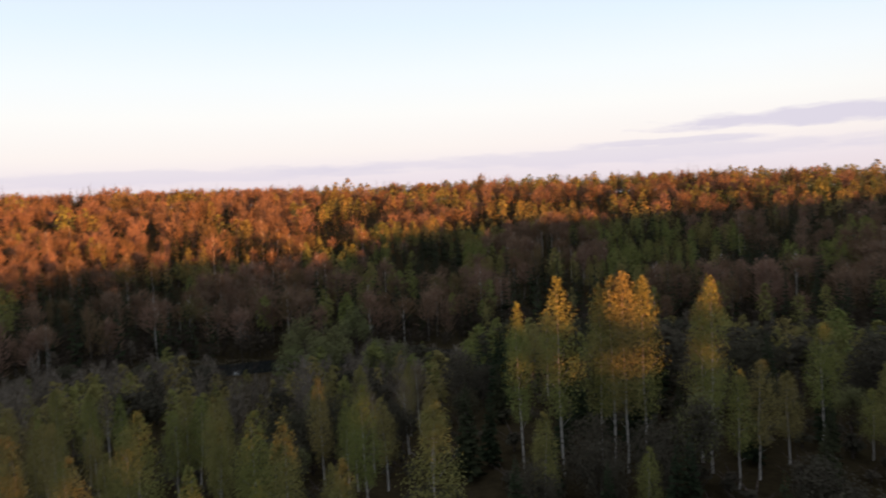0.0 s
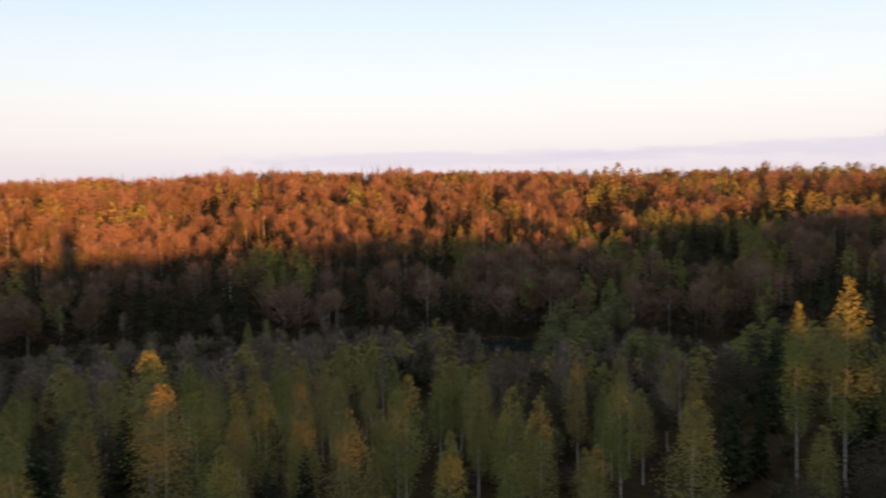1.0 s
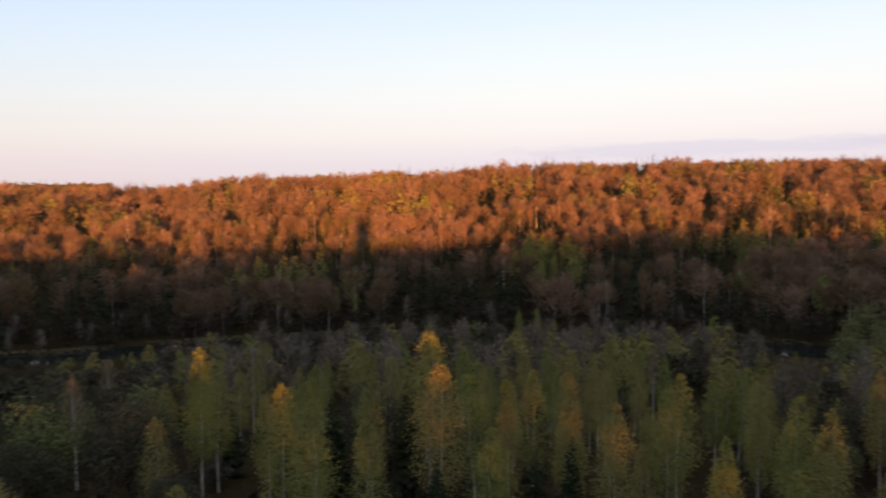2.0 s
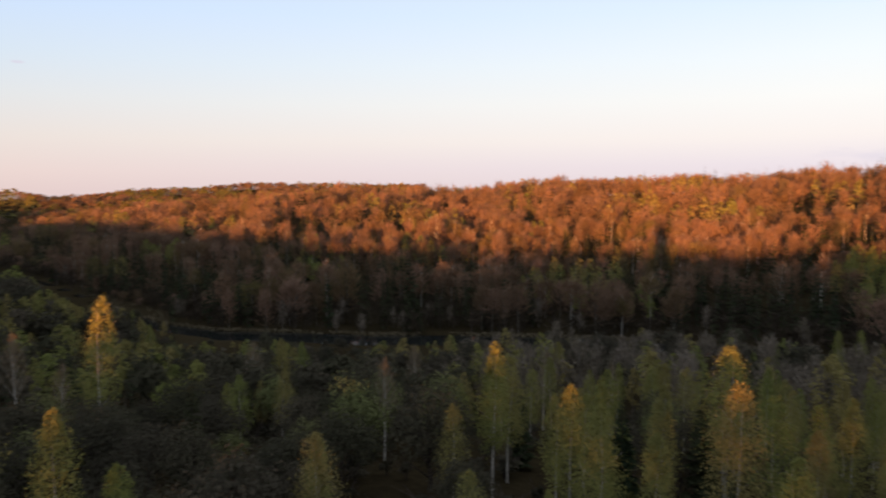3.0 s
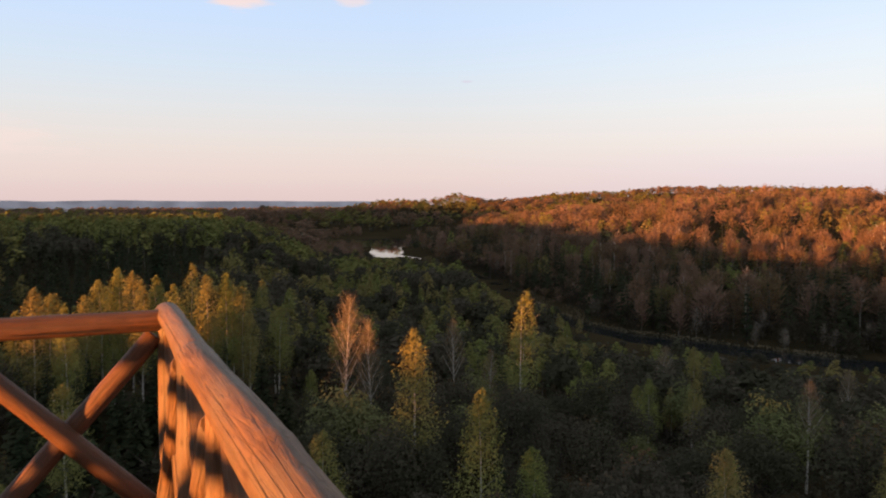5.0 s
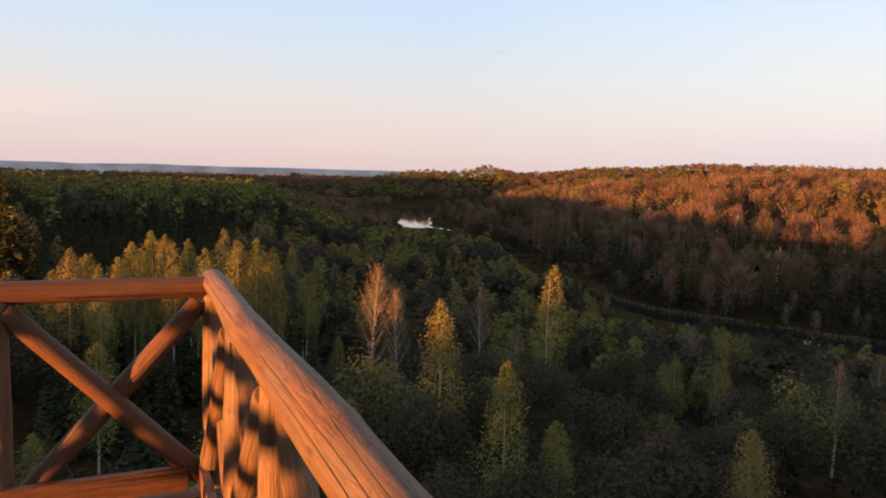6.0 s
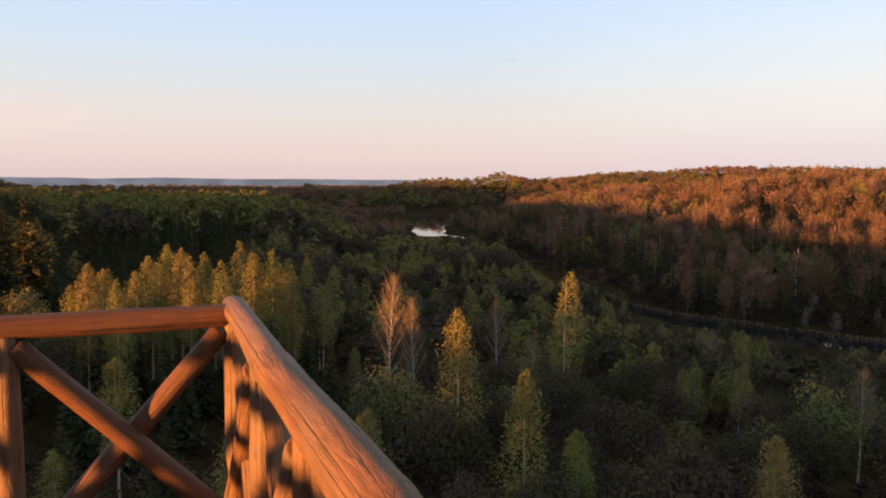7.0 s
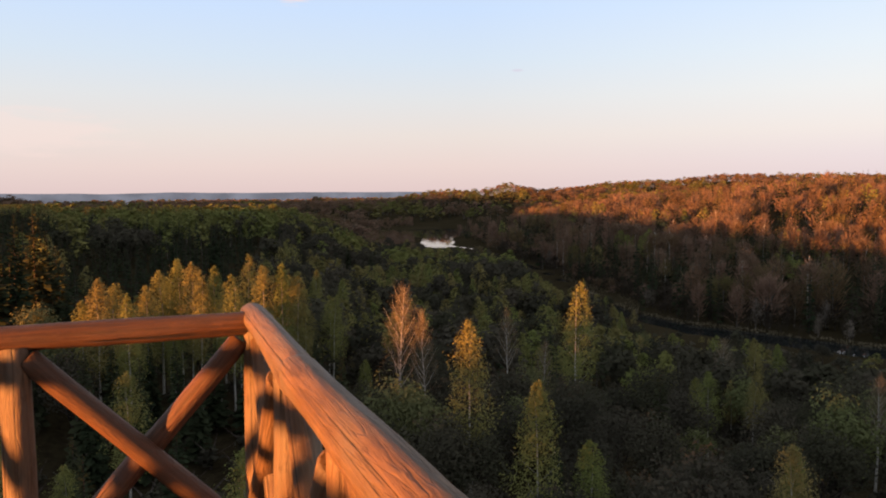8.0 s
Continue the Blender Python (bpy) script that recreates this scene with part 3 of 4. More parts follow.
# low-detail shapes for the woods further off
FAR = {
    "birch": ([birch_shape(s, 420, 0.58, 5, w * 1.1, sides=3) for s, w in ((41, 1.0), (42, 0.85), (43, 1.2), (48, 1.05))], 14.0, BARK_GREY, LEAF_BIRCH),
    "bare": ([bare_shape(s, 36, 0.12, w, length=2.4, sides=3, n_soft=95, soft_size=0.62, low=lo) for s, w, lo in ((51, 2.3, 0.2), (52, 1.9, 0.14), (53, 2.7, 0.24), (50, 2.1, 0.32))], 14.0, BARK_GREY, TWIG),
    "pale": ([bare_shape(s, 40, 0.12, w, length=2.4, sides=3, n_soft=64, soft_size=0.58, low=0.5) for s, w in ((46, 1.7), (47, 2.0))], 14.0, BARK_WHITE, TWIG),
    "grey": ([bare_shape(s, 90, 0.10, 1.35, 9.0, 1.5, sides=3, n_soft=60, soft_size=0.42, low=0.15) for s in (54, 55)], 9.0, BARK_GREY, TWIG_GREY),
    "willow": ([willow_shape(s, 330, 0.72, sides=3) for s in (61, 62, 65)], 9.0, BARK_DARK, LEAF_GREY),
    "spruce": ([spruce_shape(s, 14, 6, sprays=1, sides=3) for s in (71, 72)], 16.0, BARK_DARK, NEEDLE),
    "grey_far": ([bare_shape(s, 16, 0.20, 2.2, 6.0, 1.3, sides=3, n_soft=28, soft_size=0.75, low=0.1) for s in (58, 59)], 6.0, BARK_DARK, TWIG_SHADED),
    "brush": ([bare_shape(s, 8, 0.30, 2.6, 8.0, 1.4, sides=3, n_soft=18, soft_size=1.2, low=0.1) for s in (81, 82)], 8.0, BARK_DARK, TWIG),
    "bare_tiny": ([bare_shape(s, 6, 0.40, 2.6, 14.0, 2.0, sides=3, n_soft=22, soft_size=1.8, low=0.15) for s in (83, 84)], 14.0, BARK_GREY, TWIG),
    "birch_tiny": ([birch_shape(s, 70, 1.6, 3, w, sides=3) for s, w in ((85, 1.1), (86, 1.0))], 14.0, BARK_GREY, LEAF_BIRCH),
    "spruce_tiny": ([spruce_shape(s, 6, 4, sprays=1, sides=3) for s in (87, 88)], 16.0, BARK_DARK, NEEDLE),
    "shrub": ([willow_shape(s, 85, 0.62, 3.4, sides=3) for s in (63, 64)], 3.4, BARK_DARK, LEAF_GREY),
    "birch_far": ([birch_shape(s, 130, 1.05, 4, w * 1.2, sides=3) for s, w in ((44, 1.0), (45, 1.15))], 14.0, BARK_GREY, LEAF_BIRCH),
    "bare_far": ([bare_shape(s, 14, 0.20, w, length=2.6, sides=3, n_soft=58, soft_size=0.95, low=lo) for s, w, lo in ((56, 2.5, 0.1), (57, 2.1, 0.16), (60, 2.9, 0.14))], 14.0, BARK_GREY, TWIG),
    "spruce_far": ([spruce_shape(s, 9, 5, sprays=1, sides=3) for s in (73, 74)], 16.0, BARK_DARK, NEEDLE),
}
rng = np.random.default_rng(5)


def plant(kind, az, r, height, variant=None, fat=1.0):
    """A tree of its own, with a trunk and a crown."""
    k = KINDS[kind]
    v = int(rng.integers(len(k["shapes"]))) if variant is None else variant
    x, y = bearing(az) * r
    m = Matrix.LocRotScale((x, y, float(ground_z(x, y))), Euler((rng.normal() * 0.02, rng.normal() * 0.02, rng.uniform(0, 6.28))), None)
    scale = height / k["height"]
    wide = fat * scale ** 0.8 * rng.uniform(0.9, 1.12)
    if k["made"][v] is None:
        trunk, crown = k["shapes"][v]
        top = tagged(new(k["word"]), k["label"], k["category"], k["word"].replace("_", " ") + "s below the tower")
        for word, (vv, ff), mat in (("trunk", trunk, k["bark"]), ("crown", crown, k["leaf"])):
            new(word, mesh_from(word, vv, ff, [mat], shade=word == "trunk")).parent = top
        k["made"][v] = top
        top.matrix_basis = m @ Matrix.Diagonal((wide, wide, scale, 1))
        return top
    top = copy_thing(k["made"][v], m)
    top.scale = (wide, wide, scale)
    return top


def woods(name, kind, xs, ys, heights, label, fat=1.0):
    """A stretch of wood as one object."""
    shapes, h0, bark, leaf = FAR[kind]
    vs, fs, ss, ts, n = [], [], [], [], 0
    pick = rng.integers(0, len(shapes), len(xs))
    for v, (trunk, crown) in enumerate(shapes):
        sel = np.where(pick == v)[0]
        if not len(sel):
            continue
        sv, sf = joined([trunk, crown])
        slot = np.r_[np.zeros(len(trunk[1]), int), np.ones(len(crown[1]), int)]
        a = rng.uniform(0, 2 * math.pi, len(sel))
        s = heights[sel] / h0
        w = fat * s ** 0.8 * rng.uniform(0.78, 1.38, len(sel))
        ca, sa = np.cos(a)[:, None], np.sin(a)[:, None]
        X = (sv[:, 0] * ca - sv[:, 1] * sa) * w[:, None] + xs[sel][:, None]
        Y = (sv[:, 0] * sa + sv[:, 1] * ca) * w[:, None] + ys[sel][:, None]
        Z = sv[:, 2] * s[:, None] + ground_z(xs[sel], ys[sel])[:, None]
        vs.append(np.stack([X, Y, Z], -1).reshape(-1, 3))
        fs.append((sf[None] + (np.arange(len(sel)) * len(sv))[:, None, None]).reshape(-1, 3) + n)
        ss.append(np.tile(slot, len(sel)))
        ts.append(np.repeat(0.5 + 0.9 * clump(xs[sel], ys[sel], 48, 77.0) + rng.uniform(-0.17, 0.17, len(sel)), len(sv)))
        n += len(sel) * len(sv)
    if vs:
        tagged(new(name, mesh_from(name, np.concatenate(vs), np.concatenate(fs), [bark, leaf], np.concatenate(ss), np.concatenate(ts))),
               label, "woods", kind="stuff")


# trees that stand out: bearing, angle of the top against level, height
LEAFY = [(4.4, -12.2, 13), (1.2, -13.1, 13), (-3.7, -14.5, 14), (9.6, -14.2, 13), (7.2, -14.9, 13), (14.2, -17.5, 13), (18.2, -14.4, 13), (21.6, -15.6, 13),
         (28.0, -13.3, 13), (31.1, -17.4, 12), (32.3, -13.7, 13), (35.2, -12.9, 15), (40.3, -13.7, 13), (44.2, -12.7, 13), (46.9, -14.0, 14), (52.7, -10.9, 15),
         (51.6, -12.0, 13), (48.0, -10.8, 12), (35.9, -10.5, 16), (12.0, -13.0, 12), (17.5, -13.3, 13), (25.0, -14.5, 13), (29.0, -9.0, 12), (27.6, -8.8, 12)]
LEAFY_2 = [(-10.7, -7.6, 18), (-13.7, -5.9, 20.5), (-16.5, -6.5, 19.5), (-18.3, -5.6, 21), (-19.8, -5.9, 20.5), (-24.3, -6.0, 20.5), (-17.4, -5.9, 20.5), (-23.6, -7.4, 18), (67.1, -10.6, 13), (68.6, -10.4, 14),
           (77.6, -8.9, 13), (84.0, -14.2, 15), (88.9, -9.6, 17), (65.7, -17.2, 12), (79.7, -18.2, 11), (66.0, -17.4, 11), (32.6, -9.7, 12),
           (99.3, -7.7, 14), (101.4, -8.3, 13), (97.0, -9.0, 12), (104.0, -8.0, 13)]
GROVE = [(115.5, -5.9, 17.5), (114.3, -6.3, 16.5), (113.4, -7.1, 16.5), (110.0, -4.7, 17.5), (108.7, -5.7, 17.5), (107.4, -5.4, 17.5), (105.4, -4.6, 17.5), (103.0, -5.3, 17.5),
         (111.3, -5.5, 16.5), (106.4, -6.0, 17.5), (109.3, -5.0, 17.5), (104.2, -5.4, 17.5), (101.8, -6.2, 16.5), (100.4, -5.8, 15.5), (112.3, -6.5, 15.5), (98.6, -6.5, 15.5),
         (116.4, -7.3, 14.5), (110.7, -6.1, 14.5), (107.0, -6.6, 14.5), (104.8, -6.7, 14.5), (102.4, -6.5, 14.5), (99.5, -7.7, 13.5), (113.8, -7.3, 13.5), (105.9, -7.7, 13.5)]
BARE = [(94.5, -6.9, 20), (92.4, -8.8, 17), (86.1, -8.9, 15), (70.7, -10.4, 14), (58.8, -11.0, 13), (61.0, -12.0, 12)]
FRESH = [(5.4, -7.6, 16.5), (1.6, -7.1, 17), (3.2, -8.2, 15.5), (0.0, -9.4, 14), (6.5, -9.4, 14), (4.2, -9.0, 14), (-1.5, -9.8, 13), (76.3, -10.0, 10), (-23.1, -13.6, 11), (118.0, -8.2, 11)]
ROUND = [ (-23.1, -14.0, 11), (-11.5, -18.4, 9), (-16.0, -17.0, 9), (-20.0, -15.5, 10), (96.9, -13.6, 9), (72.2, -17.7, 9),
         (80.1, -17.7, 9), (88.2, -20.9, 8), (55.0, -18.5, 8), (91.0, -17.0, 7), (75.0, -15.5, 9)]
DARK = [(119.0, -0.6, 19), (120.3, -1.2, 18), (118.2, -2.4, 17), (121.5, -0.9, 19), (117.6, -3.4, 16), (112.8, -11.2, 13), (107.6, -2.5, 17), (96.3, -4.6, 15), (94.8, -4.9, 14), (37.5, -13.6, 12), (43.0, -14.5, 11), (83.0, -10.5, 11), (98.0, -3.9, 15),
        # added spruces: they cover the grove's lower crowns in place of shade
        (100.5, -10.2, 12), (103.0, -9.8, 12), (105.5, -10.4, 12), (107.8, -9.9, 12), (110.2, -10.3, 12), (114.6, -10.0, 12), (116.5, -10.6, 12),
        (109.0, -12.0, 11), (104.2, -12.5, 11), (101.5, -12.6, 10), (98.8, -11.4, 11)]
SPOTS = []
FATNESS = dict(birch=0.98)


def range_for(az, el, height):
    rs = np.arange(46, 520, 1.0)
    d = bearing(az)
    h = rs * math.tan(radians(el)) - relief_rough(d[0] * rs, d[1] * rs)
    ok = np.where(h <= height)[0]
    k = ok[0] if len(ok) else len(rs) - 1
    return rs[k], max(5.0, h[k])


for kind, rows in (("birch", LEAFY), ("birch", LEAFY_2), ("birch", GROVE), ("bare", BARE), ("willow", ROUND), ("fresh", FRESH), ("spruce", DARK)):
    for az, el, height in rows:
        r, h = range_for(az, el, height)
        plant(kind, az, r, h, fat=FATNESS.get(kind, 1.0) * (0.8 if az < -10 else 1.0))
        SPOTS.append((*(bearing(az) * r), r))


# the open-crowned birch that still catches the sun
plant("thin", 81.1, 100, float(100 * math.tan(radians(-6.7)) - relief_rough(*(bearing(81.1) * 100))), 0, 0.8)
SPOTS.append((*(bearing(81.1) * 100), 100))


def scatter(az0, az1, r0, r1, step):
    """Loose points over a sector."""
    x, y = np.meshgrid(np.arange(-r1, r1, step), np.arange(-r1, r1, step))
    x, y = (x + rng.uniform(-0.7, 0.7, x.shape) * step).ravel(), (y + rng.uniform(-0.7, 0.7, y.shape) * step).ravel()
    az, r = np.degrees(np.arctan2(-x, y)), np.hypot(x, y)
    keep = (az > az0) & (az < az1) & (r > r0) & (r < r1)
    return x[keep], y[keep], az[keep], r[keep]


def clump(x, y, scale, seed):
    return np.array([noise.noise((a / scale, b / scale, seed)) for a, b in zip(x, y)])


def ceiling_of(az):
    """How high, as an angle, the common trees before the river may stand."""
    return np.interp(az, [-45, -28, -9, -6, 6, 7.5, 11, 13, 40, 54, 58, 73, 79, 82, 84, 86.5, 95, 105, 125],
                     [-7, -8, -9, -10.5, -10.2, -12.3, -12.3, -9.9, -9.9, -10.4, -11.4, -10.7, -8.3, -7.6, -6.4, -4.8, -4.1, -3.4, -2.6])


def fill_near():
    """The common trees round the knoll, each a tree of its own."""
    x, y, az, r = scatter(-42, 126, 44, 114, 4.7)
    keep = rng.uniform(size=len(x)) < np.where((az > -6) & (az < 54), 0.5, 0.5)
    x, y, az, r = x[keep], y[keep], az[keep], r[keep]
    spots = np.array(SPOTS)
    c1, c2 = clump(x, y, 26, 3.0), clump(x, y, 18, 9.0)
    made = 0
    for k in range(len(x)):
        d = np.hypot(spots[:, 0] - x[k], spots[:, 1] - y[k])
        if d.min() < 3.0:
            continue
        birchy = c1[k] + 0.35 * (-5 < az[k] < 56) - 0.38 * (56 < az[k] < 95) + 0.2 * (az[k] > 97) + rng.normal() * 0.12
        kind = "birch" if birchy > 0.08 else "willow"
        if c2[k] > (0.46 if -6 < az[k] < 95 else 0.34) or (az[k] > 97 and rng.uniform() < 0.6) or (az[k] < -8 and rng.uniform() < 0.45):
            kind = "spruce"
        elif rng.uniform() < (0.02 if az[k] < 56 else 0.012):
            kind = "bare"
        if kind == "willow" and rng.uniform() < 0.16:
            kind = "fresh"
        h = dict(birch=12.5, willow=8.5, fresh=8.5, spruce=11.0, bare=12.0)[kind] * (rng.uniform(0.6, 1.15) if kind in ("birch", "spruce") else rng.uniform(0.55, 1.35))
        low = np.interp(r[k], [44, 80, 114], [5.0, 3.6, 1.2]) if -6 < az[k] < 56 else np.interp(r[k], [44, 80, 114], [3.2, 1.6, 0.0]) if 56 <= az[k] < 95 else 0.0
        under = low + 3.2 * smooth((az[k] - 94) / 3) * smooth((128 - r[k]) / 16) if az[k] < 117 else low
        room = r[k] * math.tan(radians(ceiling_of(az[k]) - under + rng.normal() * 0.35)) - float(relief_rough(x[k], y[k]))
        h = min(h, room, 16 if az[k] < 97 else 13)
        if h < 3.5:
            continue
        plant(kind, az[k], r[k], h, fat=0.95 if kind == "birch" else 1.15 if kind == "willow" else 1.0)
        made += 1
    return made


COUNT = fill_near()


def fill_mid():
    """The wood between the knoll and the river, and on towards the lake and the western ridge."""
    x, y, az, r = scatter(-42, 126, 114, 640, 6.3)
    rr = np.where(az < 86, river_range(az) - 8, np.interp(az, [86, 90, 94, 98], [430, 520, 540, 660]))
    keep = r < rr
    x, y, az, r = x[keep], y[keep], az[keep], r[keep]
    z = relief_rough(x, y)
    h = rng.uniform(0.7, 1.15, len(x)) * np.where(r > 230, 13.0, 11.0)
    room = r * np.tan(np.radians(ceiling_of(az) + np.where((az > 13) & (az < 54), rng.normal(size=len(x)) * 0.55, rng.normal(size=len(x)) * np.where(az < 82, 0.5, 0.25)))) - z
    ridge = smooth((az - 96) / 6) * smooth((r - 190) / 120)
    room = room * (1 - ridge) + (r * np.tan(np.radians(-0.75)) - z) * ridge
    h = np.minimum(h, room)
    c1, c2 = clump(x, y, 34, 5.0), clump(x, y, 30, 12.0)
    kind = np.where(c1 + rng.normal(size=len(x)) * 0.15 > np.where(az > 84, 0.06, -0.05), 0, 1)
    kind = np.where(c2 + rng.normal(size=len(x)) * 0.1 + 0.55 * smooth((az - 99) / 9) > 0.22, 2, kind)
    kind = np.where((az > 97) & (r > 360) & (rng.uniform(size=len(x)) < 0.55), 0, kind)
    kind = np.where((az < 56) & (az > -6), np.choose((rng.uniform(size=len(x)) * 1.6 + np.clip(r - 120, 0, 60) / 90 > 0.9).astype(int) + (rng.uniform(size=len(x)) < 0.3), [0, 3, 1]), kind)
    h = np.where((az > 90.0) & (az < 92.6), np.minimum(h, r * math.tan(radians(-4.25)) - z), h)
    ok = h > 2
    for k, word in enumerate(("birch", "willow", "spruce", "grey")):
        for name, near in ((("birch_wood", "willow_thicket", "spruce_wood", "bare_thicket")[k], True), ("ridge_birch_wood", False)):
            s = ok & (kind == k) & ((r < 300) == near if k == 0 else near)
            if s.any():
                woods(name, word if near else "birch_far", x[s], y[s], h[s],
                      ("young birch wood in fresh leaf on the valley side", "willow thicket with dull green leaves by the river",
                       "dark spruce wood on the western ridge", "leafless grey alder thicket along the river")[k], 1.1 if near else 1.4)


fill_mid()


def spruce_foot(az):
    """Up to here spruces stand close on the hill's foot."""
    return river_range(az) + 120


def fill_hill():
    """The woods of the far hill: closer below, looser towards the crest."""
    for near, r0, r1, step in ((True, 236, 430, 7.0), (False, 430, 790, 10.2)):
        x, y, az, r = scatter(-42, 90, r0, r1, step)
        rr = river_range(az)
        keep = (r > rr + 9) & ((az < 86) | (relief(x, y) > -42.5)) & ((az < 76.5) | (az > 81) | (r > rr + 26))
        x, y, az, r = x[keep], y[keep], az[keep], r[keep]
        c1, c2 = clump(x, y, 55, 2.0), clump(x, y, 40, 7.0)
        j = rng.normal(size=len(x)) * 0.16
        kind = np.where(c1 + j > np.where(az < 4, -0.08, 0.27), 1, 0)
        kind = np.where(c2 + j > 0.20 - 0.15 * (az < 34) * (r < 520) - 0.12 * smooth((az - 56) / 6) - 0.2 * smooth((az - 28) / 12) * (r < spruce_foot(az)), 2, kind)
        kind = np.where(near & (kind == 0) & (rng.uniform(size=len(x)) < 0.22), 4, kind)
        low = r < river_range(az) + 26
        kind = np.where(low & (rng.uniform(size=len(x)) < 0.2), 3, kind)
        h = rng.uniform(0.75, 1.2, len(x)) * (1 + 0.28 * clump(x, y, 45, 14.0)) * np.where((rng.uniform(size=len(x)) < 0.012) & (kind != 2), 1.25, 1.0) * np.choose(kind, [15.5, 14.5, 18.5, 8.5, 17.0])
        for k, word in enumerate(("bare", "birch", "spruce", "grey", "pale")):
            s = kind == k
            if s.any():
                woods(("bare_hill_wood", "birch_hill_wood", "spruce_hill_wood", "bank_thicket", "pale_trunk_wood")[k], word if near else word + "_far", x[s], y[s], h[s],
                      ("leafless reddish-brown woods covering the far hillside", "birches in young leaf scattered over the far hillside",
                       "dark spruces among the bare trees of the hillside", "leafless grey thicket along the far river bank", "leafless birches with pale trunks on the hillside")[k], 1.0 if near else 1.15)


fill_hill()


def undergrowth():
    """Scrub under the trees: at the hill's foot and round the knoll."""
    x, y, az, r = scatter(-42, 87, 225, 700, 5.4)
    d = r - river_range(az)
    keep = (d > 9) & (d < 62) & ((az < 76.5) | (az > 81) | (d > 28))
    x, y = x[keep], y[keep]
    # filler scrub whose dark twigs stand in for shade under the trees
    woods("hill_foot_scrub", "grey_far", x, y, rng.uniform(2.5, 7.5, len(x)), "leafless filler scrub at the foot of the hill, twigs darkened as shade", 1.3)
    x, y, az, r = scatter(-42, 66, 650, 745, 9.0)
    woods("crest_brush", "brush", x, y, rng.uniform(6, 10, len(x)), "leafless brown brush along the hill's crest", 1.5)
    x, y, az, r = scatter(-42, 126, 42, 128, 4.9)
    woods("undergrowth", "shrub", x, y, rng.uniform(1.2, 2.8, len(x)), "dull green undergrowth below the birches", 1.25)


undergrowth()


def reeds(name, az0, az1, inner, outer, step, label, h=0.75):
    """Dry reeds between two distances from the river's middle line."""
    x, y, az, r = scatter(az0, az1, 200, 900, step)
    d = r - river_range(az)
    keep = (d > inner) & (d < outer) & (clump(x, y, 14, 21.0) > -0.25)
    x, y = x[keep], y[keep]
    base = np.column_stack([x, y, ground_z(x, y)])
    base = np.repeat(base, 5, 0) + rng.normal(size=(5 * len(x), 3)) * (step * 0.4, step * 0.4, 0.05)
    v, f = twigs_at(rng, base, rng.normal(size=base.shape) * 0.3 + (0, 0, 1.0), h, 0.16)
    tagged(new(name, mesh_from(name, v, f, [REED], tint=np.repeat(rng.uniform(0, 1, len(base)), 3))), label, "reeds", kind="stuff")


reeds("bank_reeds", 40, 81, 8.0, 10.5, 0.9, "dry tan reeds along the far river bank")
reeds("marsh_reeds", 76.3, 82, 9, 34, 2.2, "dry tan reeds in the marsh beside the river")
reeds("near_reeds", 6, 13, 8, 11, 1.4, "dry pale reeds on the far bank")


def flats():
    """Low leafless scrub on the marshy flats towards the lake."""
    x, y, az, r = scatter(76, 104, 300, 1050, 8.0)
    z = relief(x, y)
    lake = lake_reach(az, r)
    away = np.abs(r - river_range(az)) > 11
    keep = (z < -37.5) & (lake > 1.2) & (away | (az > 91)) & (r > np.where(az < 88, river_range(az) + 20, 470)) & (clump(x, y, 60, 31.0) > -0.28)
    x, y, az, r = x[keep], y[keep], az[keep], r[keep]
    sight = (az > 88.3) & (az < 93.2)
    x, y, az, r = x[~sight], y[~sight], az[~sight], r[~sight]
    h = rng.uniform(3, 8.5, len(x))
    woods("marsh_scrub", "bare_far", x, y, h, "low leafless scrub on the marshy flats", 1.8)


flats()


def fill_far():
    """Woods beyond the crest, round the lake and to the west."""
    x, y, az, r = scatter(58, 126, 600, 2100, 18.0)
    lake = lake_reach(az, r)
    shore = (az > 84) & (az < 92.5) & (r < 760)
    shore = shore | ((az > 85.5) & (az < 95.5) & (r < 985))
    keep = (lake > 1.3) & ~shore & ((az > 90) | (r > 760)) & ((az > 97) | (r > 640)) & (rng.uniform(size=len(x)) < np.interp(r, [640, 2400], [1, 0.5]))
    x, y, az, r = x[keep], y[keep], az[keep], r[keep]
    c = clump(x, y, 120, 4.0) + rng.normal(size=len(x)) * 0.1
    h = rng.uniform(12, 17, len(x))
    kind = np.where(c > np.where(az > 96, 0.22, 0.02), 2, np.where(c > -0.33, 0, 1))
    kind = np.where((az < 96) & (r > 900), np.where(rng.uniform(size=len(x)) < 0.22, 2, np.where(c > -0.1, 0, 1)), kind)
    for k, word in enumerate(("bare", "birch", "spruce")):
        s = kind == k
        woods(("far_bare_wood", "far_birch_wood", "far_spruce_wood")[k], word + "_tiny", x[s], y[s], h[s],
              ("distant leafless woods round the lake", "distant birch woods in young leaf", "distant dark spruce woods")[k], 3.0 if k == 2 else 2.4)


fill_far()


